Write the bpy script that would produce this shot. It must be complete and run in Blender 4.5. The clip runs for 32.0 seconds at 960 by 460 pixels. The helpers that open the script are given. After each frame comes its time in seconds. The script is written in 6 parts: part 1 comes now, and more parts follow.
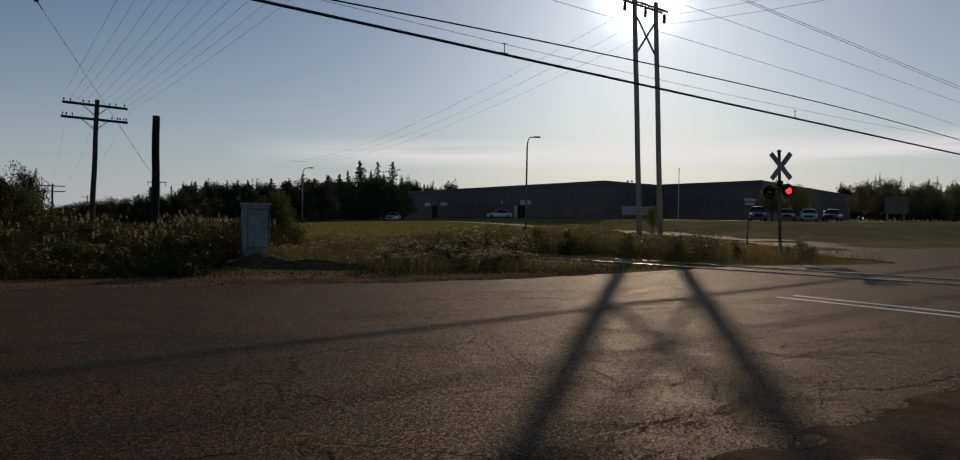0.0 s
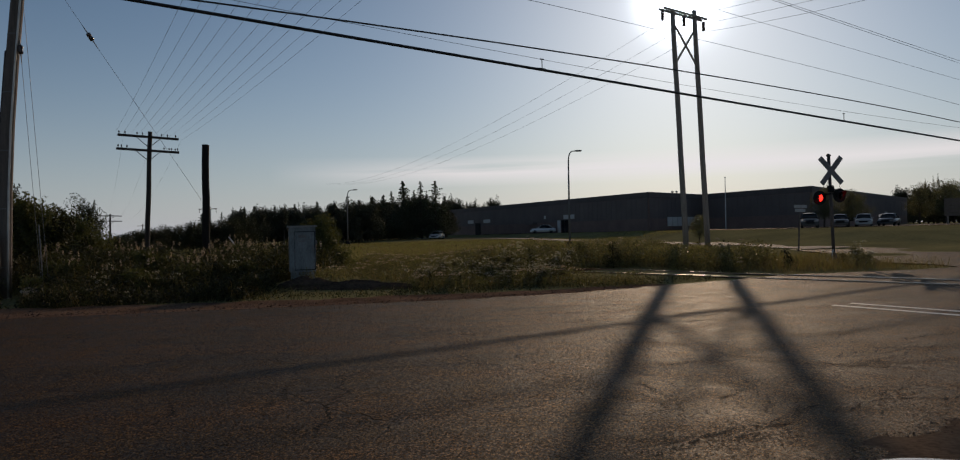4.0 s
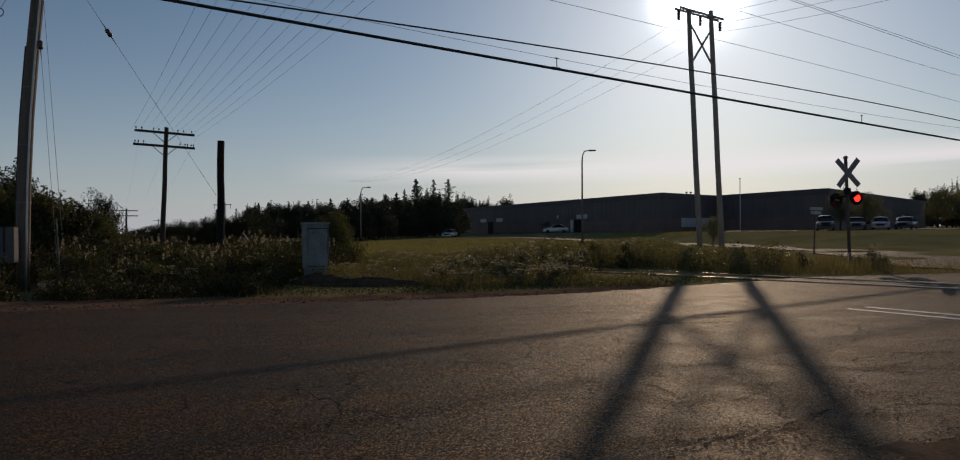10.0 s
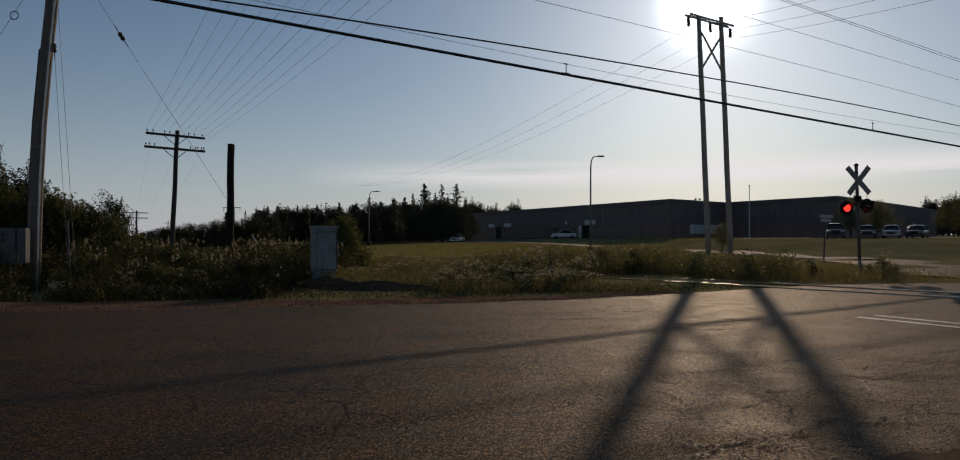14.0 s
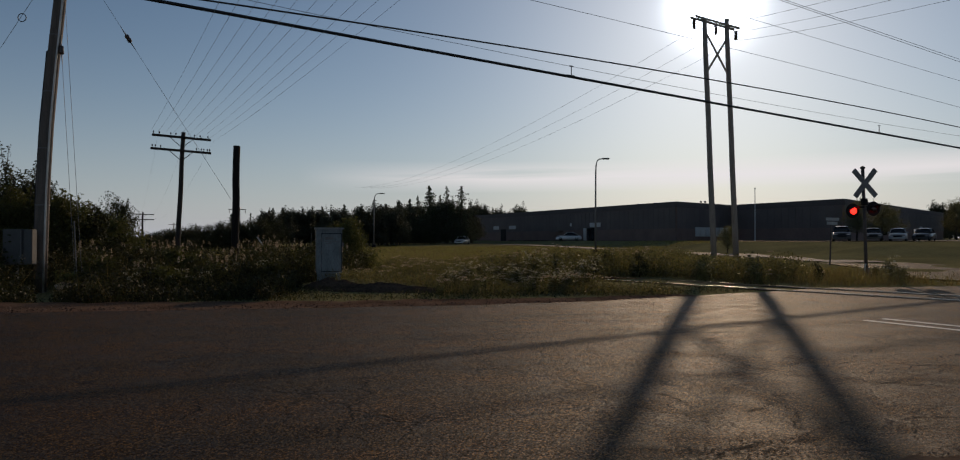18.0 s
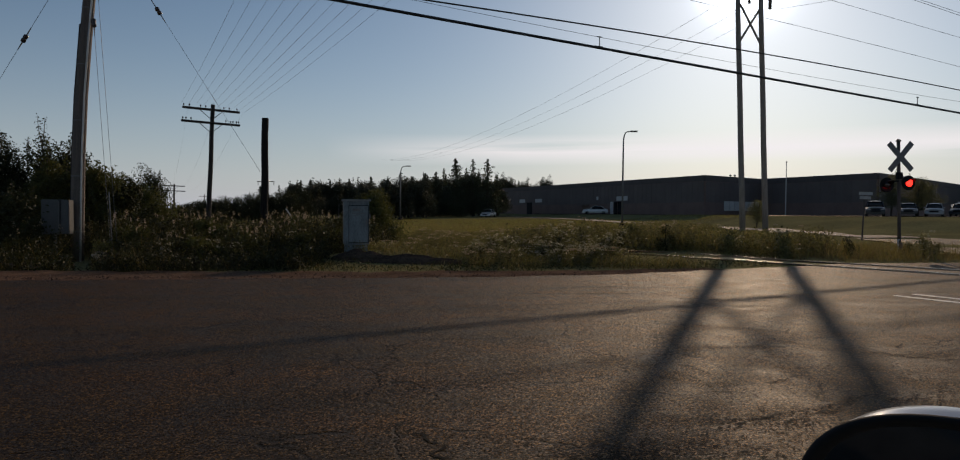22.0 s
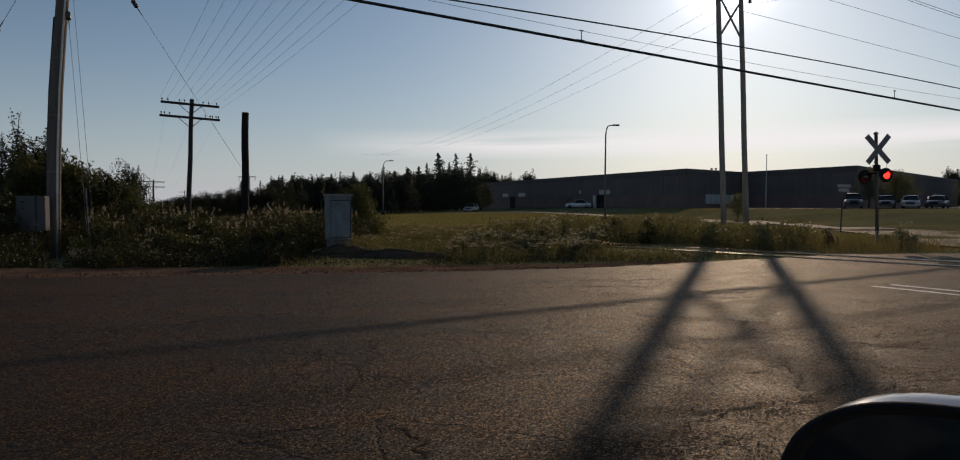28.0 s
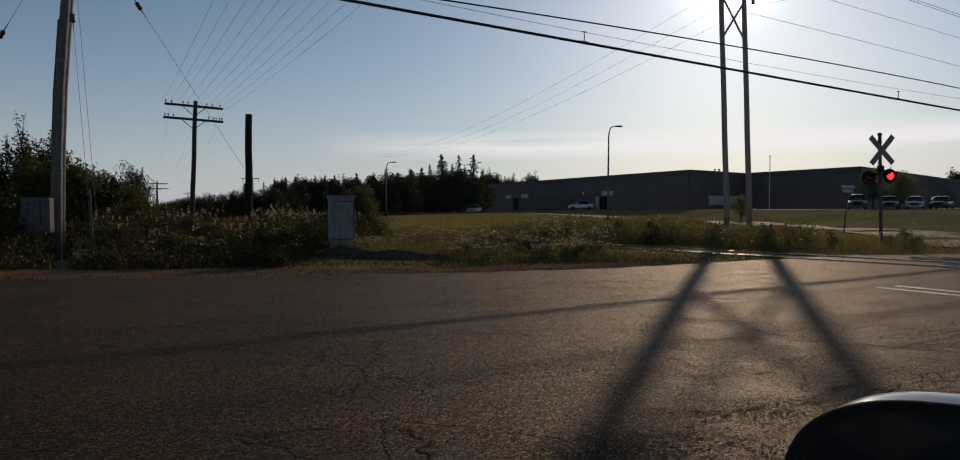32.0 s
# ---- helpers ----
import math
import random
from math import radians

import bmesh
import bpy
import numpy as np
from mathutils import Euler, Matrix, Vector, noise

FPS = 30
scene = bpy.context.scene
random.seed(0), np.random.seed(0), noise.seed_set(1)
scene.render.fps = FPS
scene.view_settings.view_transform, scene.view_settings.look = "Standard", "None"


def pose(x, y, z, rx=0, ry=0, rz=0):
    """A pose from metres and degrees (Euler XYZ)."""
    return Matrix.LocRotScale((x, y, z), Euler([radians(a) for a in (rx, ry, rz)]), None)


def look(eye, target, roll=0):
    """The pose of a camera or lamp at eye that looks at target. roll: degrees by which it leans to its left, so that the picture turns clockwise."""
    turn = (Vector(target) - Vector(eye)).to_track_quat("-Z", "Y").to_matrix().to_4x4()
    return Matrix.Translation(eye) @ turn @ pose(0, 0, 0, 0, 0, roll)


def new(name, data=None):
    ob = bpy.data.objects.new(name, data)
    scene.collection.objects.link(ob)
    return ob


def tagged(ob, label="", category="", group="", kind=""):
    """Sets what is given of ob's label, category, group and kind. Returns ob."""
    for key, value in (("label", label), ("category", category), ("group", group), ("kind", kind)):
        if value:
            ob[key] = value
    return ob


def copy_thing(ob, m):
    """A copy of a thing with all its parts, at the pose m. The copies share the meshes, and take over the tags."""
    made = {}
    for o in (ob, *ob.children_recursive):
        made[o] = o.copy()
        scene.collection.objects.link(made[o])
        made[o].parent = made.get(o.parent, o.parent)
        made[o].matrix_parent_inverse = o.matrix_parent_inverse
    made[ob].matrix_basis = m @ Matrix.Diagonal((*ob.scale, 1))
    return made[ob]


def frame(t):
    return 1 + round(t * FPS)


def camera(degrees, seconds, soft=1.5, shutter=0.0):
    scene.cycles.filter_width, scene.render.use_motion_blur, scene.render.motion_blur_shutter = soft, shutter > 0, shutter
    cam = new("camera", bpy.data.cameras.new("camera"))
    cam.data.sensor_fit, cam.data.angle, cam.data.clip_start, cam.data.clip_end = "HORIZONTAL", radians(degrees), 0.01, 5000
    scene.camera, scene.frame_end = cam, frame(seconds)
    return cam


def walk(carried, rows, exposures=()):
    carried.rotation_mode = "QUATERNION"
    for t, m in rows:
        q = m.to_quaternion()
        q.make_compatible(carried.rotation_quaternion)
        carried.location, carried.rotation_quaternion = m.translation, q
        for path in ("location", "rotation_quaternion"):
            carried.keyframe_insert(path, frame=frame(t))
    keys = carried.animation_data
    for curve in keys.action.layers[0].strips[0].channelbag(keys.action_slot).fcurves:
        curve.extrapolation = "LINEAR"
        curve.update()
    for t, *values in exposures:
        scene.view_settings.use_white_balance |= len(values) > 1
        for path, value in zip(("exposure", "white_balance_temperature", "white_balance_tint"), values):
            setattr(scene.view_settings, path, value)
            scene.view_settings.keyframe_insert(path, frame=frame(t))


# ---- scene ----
cam = camera(69.98, 32.0, 1.12)
PATH = [
    (0, -0.036, 0.032, 1.452, -1.21, -0.46, -6.69),
    (0.5, -0.025, 0.029, 1.452, -1.20, -0.44, -6.41),
    (1, -0.036, -0.003, 1.462, -0.41, 0.82, -5.14),
    (1.3, -0.026, -0.017, 1.451, -0.01, 1.19, -3.33),
    (1.5, -0.045, -0.027, 1.462, -0.39, 1.72, -2.47),
    (2, -0.051, -0.019, 1.457, -1.06, 2.32, -3.44),
    (2.5, -0.030, -0.004, 1.449, -0.42, 1.11, -3.89),
    (3, -0.002, 0.026, 1.449, 0.14, 1.68, -3.61),
    (3.5, -0.008, 0.025, 1.444, 0.19, 1.44, -3.13),
    (5.5, -0.008, 0.034, 1.434, 0.44, 1.20, -3.05),
    (6, -0.007, 0.036, 1.437, 0.54, 0.93, -2.88),
    (6.5, -0.011, 0.026, 1.444, 0.38, 0.94, -2.66),
    (7, -0.011, 0.026, 1.448, 0.20, 1.03, -2.41),
    (7.5, -0.015, 0.023, 1.449, 0.01, 1.10, -2.41),
    (8, -0.011, 0.025, 1.449, 0.12, 1.02, -2.38),
    (8.5, -0.016, 0.031, 1.447, 0.06, 1.02, -2.14),
    (9, -0.012, 0.025, 1.447, 0.09, 1.07, -2.05),
    (9.5, -0.008, 0.022, 1.447, -0.07, 1.07, -2.04),
    (10, -0.011, 0.031, 1.438, 0.12, 0.70, -2.01),
    (10.5, -0.012, 0.025, 1.440, 0.19, 0.62, -1.89),
    (11, -0.014, 0.023, 1.435, 0.31, 0.51, -1.81),
    (11.5, -0.019, 0.029, 1.436, 0.36, 0.50, -1.69),
    (12, -0.012, 0.025, 1.434, 0.30, 0.59, -1.55),
    (12.5, -0.014, 0.022, 1.434, 0.32, 0.48, -1.40),
    (13, -0.015, 0.025, 1.436, 0.40, 0.46, -1.30),
    (13.5, -0.014, 0.023, 1.434, 0.58, 0.27, -1.30),
    (14, -0.017, 0.024, 1.434, 0.54, 0.22, -1.35),
    (14.5, -0.017, 0.024, 1.433, 0.53, 0.32, -1.24),
    (16.5, -0.014, 0.023, 1.435, 0.75, 0.13, -1.10),
    (17, -0.016, 0.025, 1.433, 0.75, 0.12, -1.05),
    (17.5, -0.016, 0.030, 1.430, 0.65, 0.12, -0.94),
    (18, -0.017, 0.030, 1.428, 0.73, 0.09, -0.95),
    (18.5, -0.013, 0.026, 1.429, 0.81, 0.07, -0.90),
    (19, -0.012, 0.021, 1.430, 0.70, 0.04, -0.92),
    (19.5, -0.018, 0.023, 1.428, 0.52, 0.15, -0.87),
    (20, -0.014, 0.012, 1.428, 0.69, -0.08, -0.86),
    (20.2, -0.014, 0.012, 1.428, 0.69, -0.08, -0.86),
    (20.5, -0.040, -0.028, 1.398, -1.72, -1.74, -0.76),
    (21, -0.009, 0.004, 1.408, -1.97, -0.44, -0.15),
    (21.5, -0.011, -0.021, 1.407, -1.50, -0.45, 1.05),
    (22, -0.010, -0.028, 1.410, -1.52, -0.22, 1.22),
    (22.5, -0.009, -0.027, 1.408, -1.49, -0.27, 1.51),
    (23, -0.009, -0.029, 1.408, -1.78, -0.12, 1.60),
    (23.5, -0.010, -0.028, 1.408, -1.83, -0.17, 1.67),
    (24, -0.012, -0.039, 1.411, -1.79, -0.07, 1.95),
    (24.5, -0.011, -0.033, 1.411, -1.98, -0.07, 1.91),
    (25, -0.012, -0.029, 1.410, -1.92, -0.02, 1.78),
    (25.5, -0.005, 0.003, 1.405, -2.65, 0.40, 0.66),
    (26, 0.001, 0.016, 1.397, -2.14, -0.13, -0.47),
    (26.5, 0.004, 0.006, 1.398, -1.83, -0.21, -0.38),
    (28.5, 0.001, 0.002, 1.400, -2.01, 0.16, -0.14),
    (29, -0.001, -0.002, 1.400, -1.93, 0.08, -0.16),
    (29.5, -0.000, -0.000, 1.400, -1.88, -0.00, -0.13),
    (30, 0.000, -0.000, 1.400, -1.77, 0.05, -0.00),
    (30.5, -0.001, -0.005, 1.401, -1.87, 0.26, 0.11),
    (31, -0.001, -0.003, 1.400, -1.76, 0.06, -0.00),
    (31.5, -0.001, -0.003, 1.400, -1.89, 0.20, -0.02),
    (32, -0.002, -0.006, 1.400, -1.87, 0.16, 0.07),
]
walk(cam, [(t, pose(x, y, z, 90 + p, r, w)) for t, x, y, z, p, r, w in PATH], [(0.0, -0.19), (20.2, -0.19), (21.2, -0.03), (32.0, -0.03)])

# ---- world and sun: a low evening sun ahead, just over the twin-pole tower ----
SUN_AZ, SUN_EL = radians(19.9), radians(17.9)
SUN_DIR = Vector((math.sin(SUN_AZ) * math.cos(SUN_EL), math.cos(SUN_AZ) * math.cos(SUN_EL), math.sin(SUN_EL)))
world = bpy.data.worlds.new("evening_sky")
scene.world = world
world.use_nodes = True
wn, wl = world.node_tree.nodes, world.node_tree.links
sky = wn.new("ShaderNodeTexSky")
sky.sky_type = "NISHITA"
sky.sun_disc = False
sky.sun_elevation, sky.sun_rotation = SUN_EL, SUN_AZ
sky.air_density, sky.dust_density, sky.ozone_density = 1.0, 0.35, 3.0
sky_k = wn.new("ShaderNodeMixRGB")
sky_k.blend_type, sky_k.inputs[0].default_value, sky_k.inputs[2].default_value = "MULTIPLY", 1.0, (0.0605, 0.060, 0.0588, 1)
wl.new(sky.outputs[0], sky_k.inputs[1])
wtc = wn.new("ShaderNodeTexCoord")


def wmath(op, a, b=None, clamp=False):
    """A math node of the sky."""
    n = wn.new("ShaderNodeMath")
    n.operation, n.use_clamp = op, clamp
    for i, v in enumerate((a, b)):
        if v is None:
            continue
        if isinstance(v, (int, float)):
            n.inputs[i].default_value = v
        else:
            wl.new(v, n.inputs[i])
    return n.outputs[0]


wsep = wn.new("ShaderNodeSeparateXYZ")
wl.new(wtc.outputs["Generated"], wsep.inputs[0])
up = wmath("MAXIMUM", wsep.outputs[2], 0.0)
low = wmath("POWER", wmath("SUBTRACT", 1.0, up), 8.5)          # thin evening haze towards the horizon
wmap = wn.new("ShaderNodeMapping")
wmap.inputs["Scale"].default_value = (1.1, 1.1, 30)
wl.new(wtc.outputs["Generated"], wmap.inputs[0])
cirrus = wn.new("ShaderNodeTexNoise")
cirrus.inputs["Scale"].default_value, cirrus.inputs["Detail"].default_value, cirrus.inputs["Distortion"].default_value = 1.3, 5, 0.6
wl.new(wmap.outputs[0], cirrus.inputs[0])
band = wmath("MULTIPLY", wmath("MULTIPLY", wmath("SUBTRACT", up, 0.066), 45.0, True), wmath("SUBTRACT", 1.0, wmath("MULTIPLY", wmath("SUBTRACT", up, 0.086), 38.0, True)))
veil = wmath("MULTIPLY", wmath("ADD", wsep.outputs[0], 0.24), 3.6, True)          # the thin cloud lies ahead and to the right
streak = wmath("MULTIPLY", wmath("MULTIPLY", wmath("MULTIPLY", wmath("SUBTRACT", cirrus.outputs[0], 0.38, True), 8.0, True), band, True), veil, True)
haze_f = wmath("MULTIPLY", low, 0.92, True)
haze = wn.new("ShaderNodeMixRGB")
haze.inputs[2].default_value = (0.465, 0.487, 0.552, 1)
wl.new(haze_f, haze.inputs[0]), wl.new(sky_k.outputs[0], haze.inputs[1])
wdot = wn.new("ShaderNodeVectorMath")
wdot.operation = "DOT_PRODUCT"
wdot.inputs[1].default_value = SUN_DIR
wl.new(wtc.outputs["Generated"], wdot.inputs[0])
toward = wmath("MAXIMUM", wdot.outputs["Value"], 0.0)
aureole = wmath("ADD", wmath("MULTIPLY", wmath("POWER", toward, 1700.0), 9.0), wmath("ADD", wmath("MULTIPLY", wmath("POWER", toward, 320.0), 0.3), wmath("ADD", wmath("MULTIPLY", wmath("POWER", toward, 40.0), 0.13), wmath("MULTIPLY", wmath("POWER", toward, 9.0), 0.055))))
glow = wn.new("ShaderNodeMixRGB")
glow.blend_type, glow.inputs[0].default_value, glow.inputs[1].default_value = "MULTIPLY", 1.0, (0.92, 0.975, 1.08, 1)
wl.new(aureole, glow.inputs[2])
total = wn.new("ShaderNodeMixRGB")
total.blend_type, total.inputs[0].default_value = "ADD", 1.0
cloud = wn.new("ShaderNodeMixRGB")
cloud.inputs[2].default_value = (0.83, 0.785, 0.79, 1)
wl.new(streak, cloud.inputs[0]), wl.new(haze.outputs[0], cloud.inputs[1])
wl.new(cloud.outputs[0], total.inputs[1]), wl.new(glow.outputs[0], total.inputs[2])
wl.new(total.outputs[0], wn["Background"].inputs[0])
wn["Background"].inputs[1].default_value = 1.0
sun = new("sun", bpy.data.lights.new("sun", "SUN"))
sun.data.energy, sun.data.angle, sun.data.color = 1.82, radians(0.42), (1.0, 0.715, 0.465)
sun.matrix_basis = look(SUN_DIR * 100, (0, 0, 0))
scene.view_settings.exposure = 0.0


# ---- materials ----
def mat(name, c1, c2=None, rough=0.8, scale=4.0, fine=40.0, bump=0.3, metal=0.0, spec=0.5, vary=0.0, stretch=(1, 1, 1), emit=0.0, coat=0.0):
    """A surface of two tones mixed by coarse and fine noise, with fine relief."""
    c2 = c2 or tuple(v * 0.7 for v in c1)
    m = bpy.data.materials.new(name)
    m.use_nodes = True
    n, l = m.node_tree.nodes, m.node_tree.links
    b = n["Principled BSDF"]
    tc, mp = n.new("ShaderNodeTexCoord"), n.new("ShaderNodeMapping")
    mp.inputs["Scale"].default_value = stretch
    l.new(tc.outputs["Object"], mp.inputs[0])
    n1, n2 = n.new("ShaderNodeTexNoise"), n.new("ShaderNodeTexNoise")
    n1.inputs["Scale"].default_value, n2.inputs["Scale"].default_value = scale, fine
    n1.inputs["Detail"].default_value, n2.inputs["Detail"].default_value = 4, 3
    l.new(mp.outputs[0], n1.inputs[0]), l.new(mp.outputs[0], n2.inputs[0])
    add = n.new("ShaderNodeMath")
    add.operation = "MULTIPLY_ADD"
    add.inputs[1].default_value = 0.5
    l.new(n2.outputs[0], add.inputs[0])
    half = n.new("ShaderNodeMath")
    half.operation = "MULTIPLY"
    half.inputs[1].default_value = 0.5
    l.new(n1.outputs[0], half.inputs[0]), l.new(half.outputs[0], add.inputs[2])
    ramp = n.new("ShaderNodeValToRGB")
    ramp.color_ramp.elements[0].position, ramp.color_ramp.elements[1].position = 0.36, 0.64
    ramp.color_ramp.elements[0].color, ramp.color_ramp.elements[1].color = (*c2, 1), (*c1, 1)
    l.new(add.outputs[0], ramp.inputs[0])
    out = ramp.outputs[0]
    if vary:
        info, geo, hsv = n.new("ShaderNodeObjectInfo"), n.new("ShaderNodeNewGeometry"), n.new("ShaderNodeHueSaturation")
        sm = n.new("ShaderNodeMath")
        sm.operation = "ADD"
        l.new(info.outputs["Random"], sm.inputs[0]), l.new(geo.outputs["Random Per Island"], sm.inputs[1])
        mr = n.new("ShaderNodeMapRange")
        mr.inputs[2].default_value = 2.0
        mr.inputs[3].default_value, mr.inputs[4].default_value = 1 - vary, 1 + vary
        l.new(sm.outputs[0], mr.inputs[0]), l.new(mr.outputs[0], hsv.inputs["Value"]), l.new(out, hsv.inputs["Color"])
        out = hsv.outputs[0]
    l.new(out, b.inputs["Base Color"])
    if bump:
        bp = n.new("ShaderNodeBump")
        bp.inputs["Strength"].default_value, bp.inputs["Distance"].default_value = bump, 0.3 / fine
        l.new(add.outputs[0], bp.inputs["Height"]), l.new(bp.outputs[0], b.inputs["Normal"])
    b.inputs["Roughness"].default_value, b.inputs["Metallic"].default_value = rough, metal
    b.inputs["Specular IOR Level"].default_value, b.inputs["Coat Weight"].default_value = spec, coat
    if emit:
        b.inputs["Emission Color"].default_value, b.inputs["Emission Strength"].default_value = (*c1, 1), emit
    return m


def leaf_mat(name, c1, c2, through_light=0.45, vary=0.35):
    """Foliage: a leaf that lets part of the light through."""
    m = mat(name, c1, c2, rough=0.6, scale=1.5, fine=9, bump=0, vary=vary, spec=0.22)
    n, l = m.node_tree.nodes, m.node_tree.links
    b, out = n["Principled BSDF"], n["Material Output"]
    tr, mix = n.new("ShaderNodeBsdfTranslucent"), n.new("ShaderNodeMixShader")
    src = b.inputs["Base Color"].links[0].from_socket
    g = n.new("ShaderNodeMixRGB")
    g.blend_type = "MULTIPLY"
    g.inputs[0].default_value = 1.0
    g.inputs[2].default_value = (1.3, 1.28, 0.72, 1)
    l.new(src, g.inputs[1]), l.new(g.outputs[0], tr.inputs[0])
    mix.inputs[0].default_value = through_light
    l.new(b.outputs[0], mix.inputs[1]), l.new(tr.outputs[0], mix.inputs[2]), l.new(mix.outputs[0], out.inputs[0])
    return m


def asphalt_mat():
    """Old sun-bleached asphalt: stones in the surface, fine cracks, stains and polished wheel paths."""
    m = mat("old_asphalt", (0.0405, 0.0252, 0.008), (0.02, 0.013, 0.0047), rough=0.7, scale=0.25, fine=120, bump=0.6, spec=0.11)
    n, l = m.node_tree.nodes, m.node_tree.links
    b = n["Principled BSDF"]
    tc = n.new("ShaderNodeTexCoord")
    stones = n.new("ShaderNodeTexVoronoi")
    stones.inputs["Scale"].default_value = 88
    l.new(tc.outputs["Object"], stones.inputs[0])
    mid = n.new("ShaderNodeTexNoise")
    mid.inputs["Scale"].default_value, mid.inputs["Detail"].default_value = 2.2, 6
    l.new(tc.outputs["Object"], mid.inputs[0])
    old = b.inputs["Base Color"].links[0].from_socket
    tone = n.new("ShaderNodeValToRGB")
    tone.color_ramp.elements[0].position, tone.color_ramp.elements[1].position = 0.0, 1.0
    tone.color_ramp.elements[0].color, tone.color_ramp.elements[1].color = (0.2, 0.2, 0.2, 1), (7.6, 6.7, 5.7, 1)
    e = tone.color_ramp.elements.new(0.7)
    e.color = (0.9, 0.88, 0.85, 1)
    cell = n.new("ShaderNodeSeparateColor")
    l.new(stones.outputs["Color"], cell.inputs[0]), l.new(cell.outputs[0], tone.inputs[0])
    mul = n.new("ShaderNodeMixRGB")
    mul.blend_type, mul.inputs[0].default_value = "MULTIPLY", 0.8
    l.new(old, mul.inputs[1]), l.new(tone.outputs[0], mul.inputs[2])
    stain = n.new("ShaderNodeValToRGB")
    stain.color_ramp.elements[0].position, stain.color_ramp.elements[1].position = 0.38, 0.62
    stain.color_ramp.elements[0].color, stain.color_ramp.elements[1].color = (0.78, 0.77, 0.77, 1), (1.15, 1.09, 1.0, 1)
    l.new(mid.outputs[0], stain.inputs[0])
    mul2 = n.new("ShaderNodeMixRGB")
    mul2.blend_type, mul2.inputs[0].default_value = "MULTIPLY", 1.0
    l.new(mul.outputs[0], mul2.inputs[1]), l.new(stain.outputs[0], mul2.inputs[2])
    rot = n.new("ShaderNodeTexNoise")       # broken, darker spots with crumbled edges
    rot.inputs["Scale"].default_value, rot.inputs["Detail"].default_value, rot.inputs["Roughness"].default_value = 0.55, 12, 0.72
    l.new(tc.outputs["Object"], rot.inputs[0])
    spot = n.new("ShaderNodeValToRGB")
    spot.color_ramp.elements[0].position, spot.color_ramp.elements[1].position = 0.35, 0.46
    spot.color_ramp.elements[0].color, spot.color_ramp.elements[1].color = (0.42, 0.42, 0.43, 1), (1, 1, 1, 1)
    l.new(rot.outputs[0], spot.inputs[0])
    mul3 = n.new("ShaderNodeMixRGB")
    mul3.blend_type, mul3.inputs[0].default_value = "MULTIPLY", 1.0
    l.new(mul2.outputs[0], mul3.inputs[1]), l.new(spot.outputs[0], mul3.inputs[2])
    hue = n.new("ShaderNodeTexNoise")       # long brown and grey drifts along the road
    hm = n.new("ShaderNodeMapping")
    hm.inputs["Scale"].default_value, hm.inputs["Rotation"].default_value = (0.16, 0.75, 1), (0, 0, radians(-14))
    hue.inputs["Scale"].default_value, hue.inputs["Detail"].default_value = 1.3, 5
    l.new(tc.outputs["Object"], hm.inputs[0]), l.new(hm.outputs[0], hue.inputs[0])
    drift = n.new("ShaderNodeValToRGB")
    drift.color_ramp.elements[0].position, drift.color_ramp.elements[1].position = 0.36, 0.62
    drift.color_ramp.elements[0].color, drift.color_ramp.elements[1].color = (0.78, 0.81, 0.84, 1), (1.25, 1.06, 0.9, 1)
    l.new(hue.outputs[0], drift.inputs[0])
    mul4 = n.new("ShaderNodeMixRGB")
    mul4.blend_type, mul4.inputs[0].default_value = "MULTIPLY", 1.0
    l.new(mul3.outputs[0], mul4.inputs[1]), l.new(drift.outputs[0], mul4.inputs[2])
    warp = n.new("ShaderNodeTexNoise")      # a net of hairline cracks where the surface is tired
    warp.inputs["Scale"].default_value, warp.inputs["Detail"].default_value = 3.0, 6
    wadd = n.new("ShaderNodeVectorMath")
    wadd.operation = "MULTIPLY_ADD"
    wadd.inputs[1].default_value = (0.55, 0.55, 0.0)
    l.new(tc.outputs["Object"], warp.inputs[0]), l.new(warp.outputs["Color"], wadd.inputs[0]), l.new(tc.outputs["Object"], wadd.inputs[2])
    net = n.new("ShaderNodeTexVoronoi")
    net.feature = "DISTANCE_TO_EDGE"
    net.inputs["Scale"].default_value = 0.85
    l.new(wadd.outputs[0], net.inputs[0])
    line = n.new("ShaderNodeMapRange")
    line.inputs[1].default_value, line.inputs[2].default_value, line.inputs[3].default_value, line.inputs[4].default_value = 0.004, 0.014, 0.12, 1.0
    l.new(net.outputs["Distance"], line.inputs[0])
    tired = n.new("ShaderNodeMapRange")
    tired.inputs[1].default_value, tired.inputs[2].default_value = 0.47, 0.53
    l.new(rot.outputs[0], tired.inputs[0])
    lmix = n.new("ShaderNodeMath")
    lmix.operation = "MAXIMUM"
    l.new(line.outputs[0], lmix.inputs[0]), l.new(tired.outputs[0], lmix.inputs[1])
    mul5 = n.new("ShaderNodeMixRGB")
    mul5.blend_type, mul5.inputs[0].default_value = "MULTIPLY", 1.0
    l.new(mul4.outputs[0], mul5.inputs[1]), l.new(lmix.outputs[0], mul5.inputs[2])
    l.new(mul5.outputs[0], b.inputs["Base Color"])
    bp = n.new("ShaderNodeBump")
    bp.inputs["Strength"].default_value, bp.inputs["Distance"].default_value = 1.0, 0.0035
    lump = n.new("ShaderNodeMath")
    lump.operation = "MULTIPLY_ADD"
    lump.inputs[1].default_value = -0.9
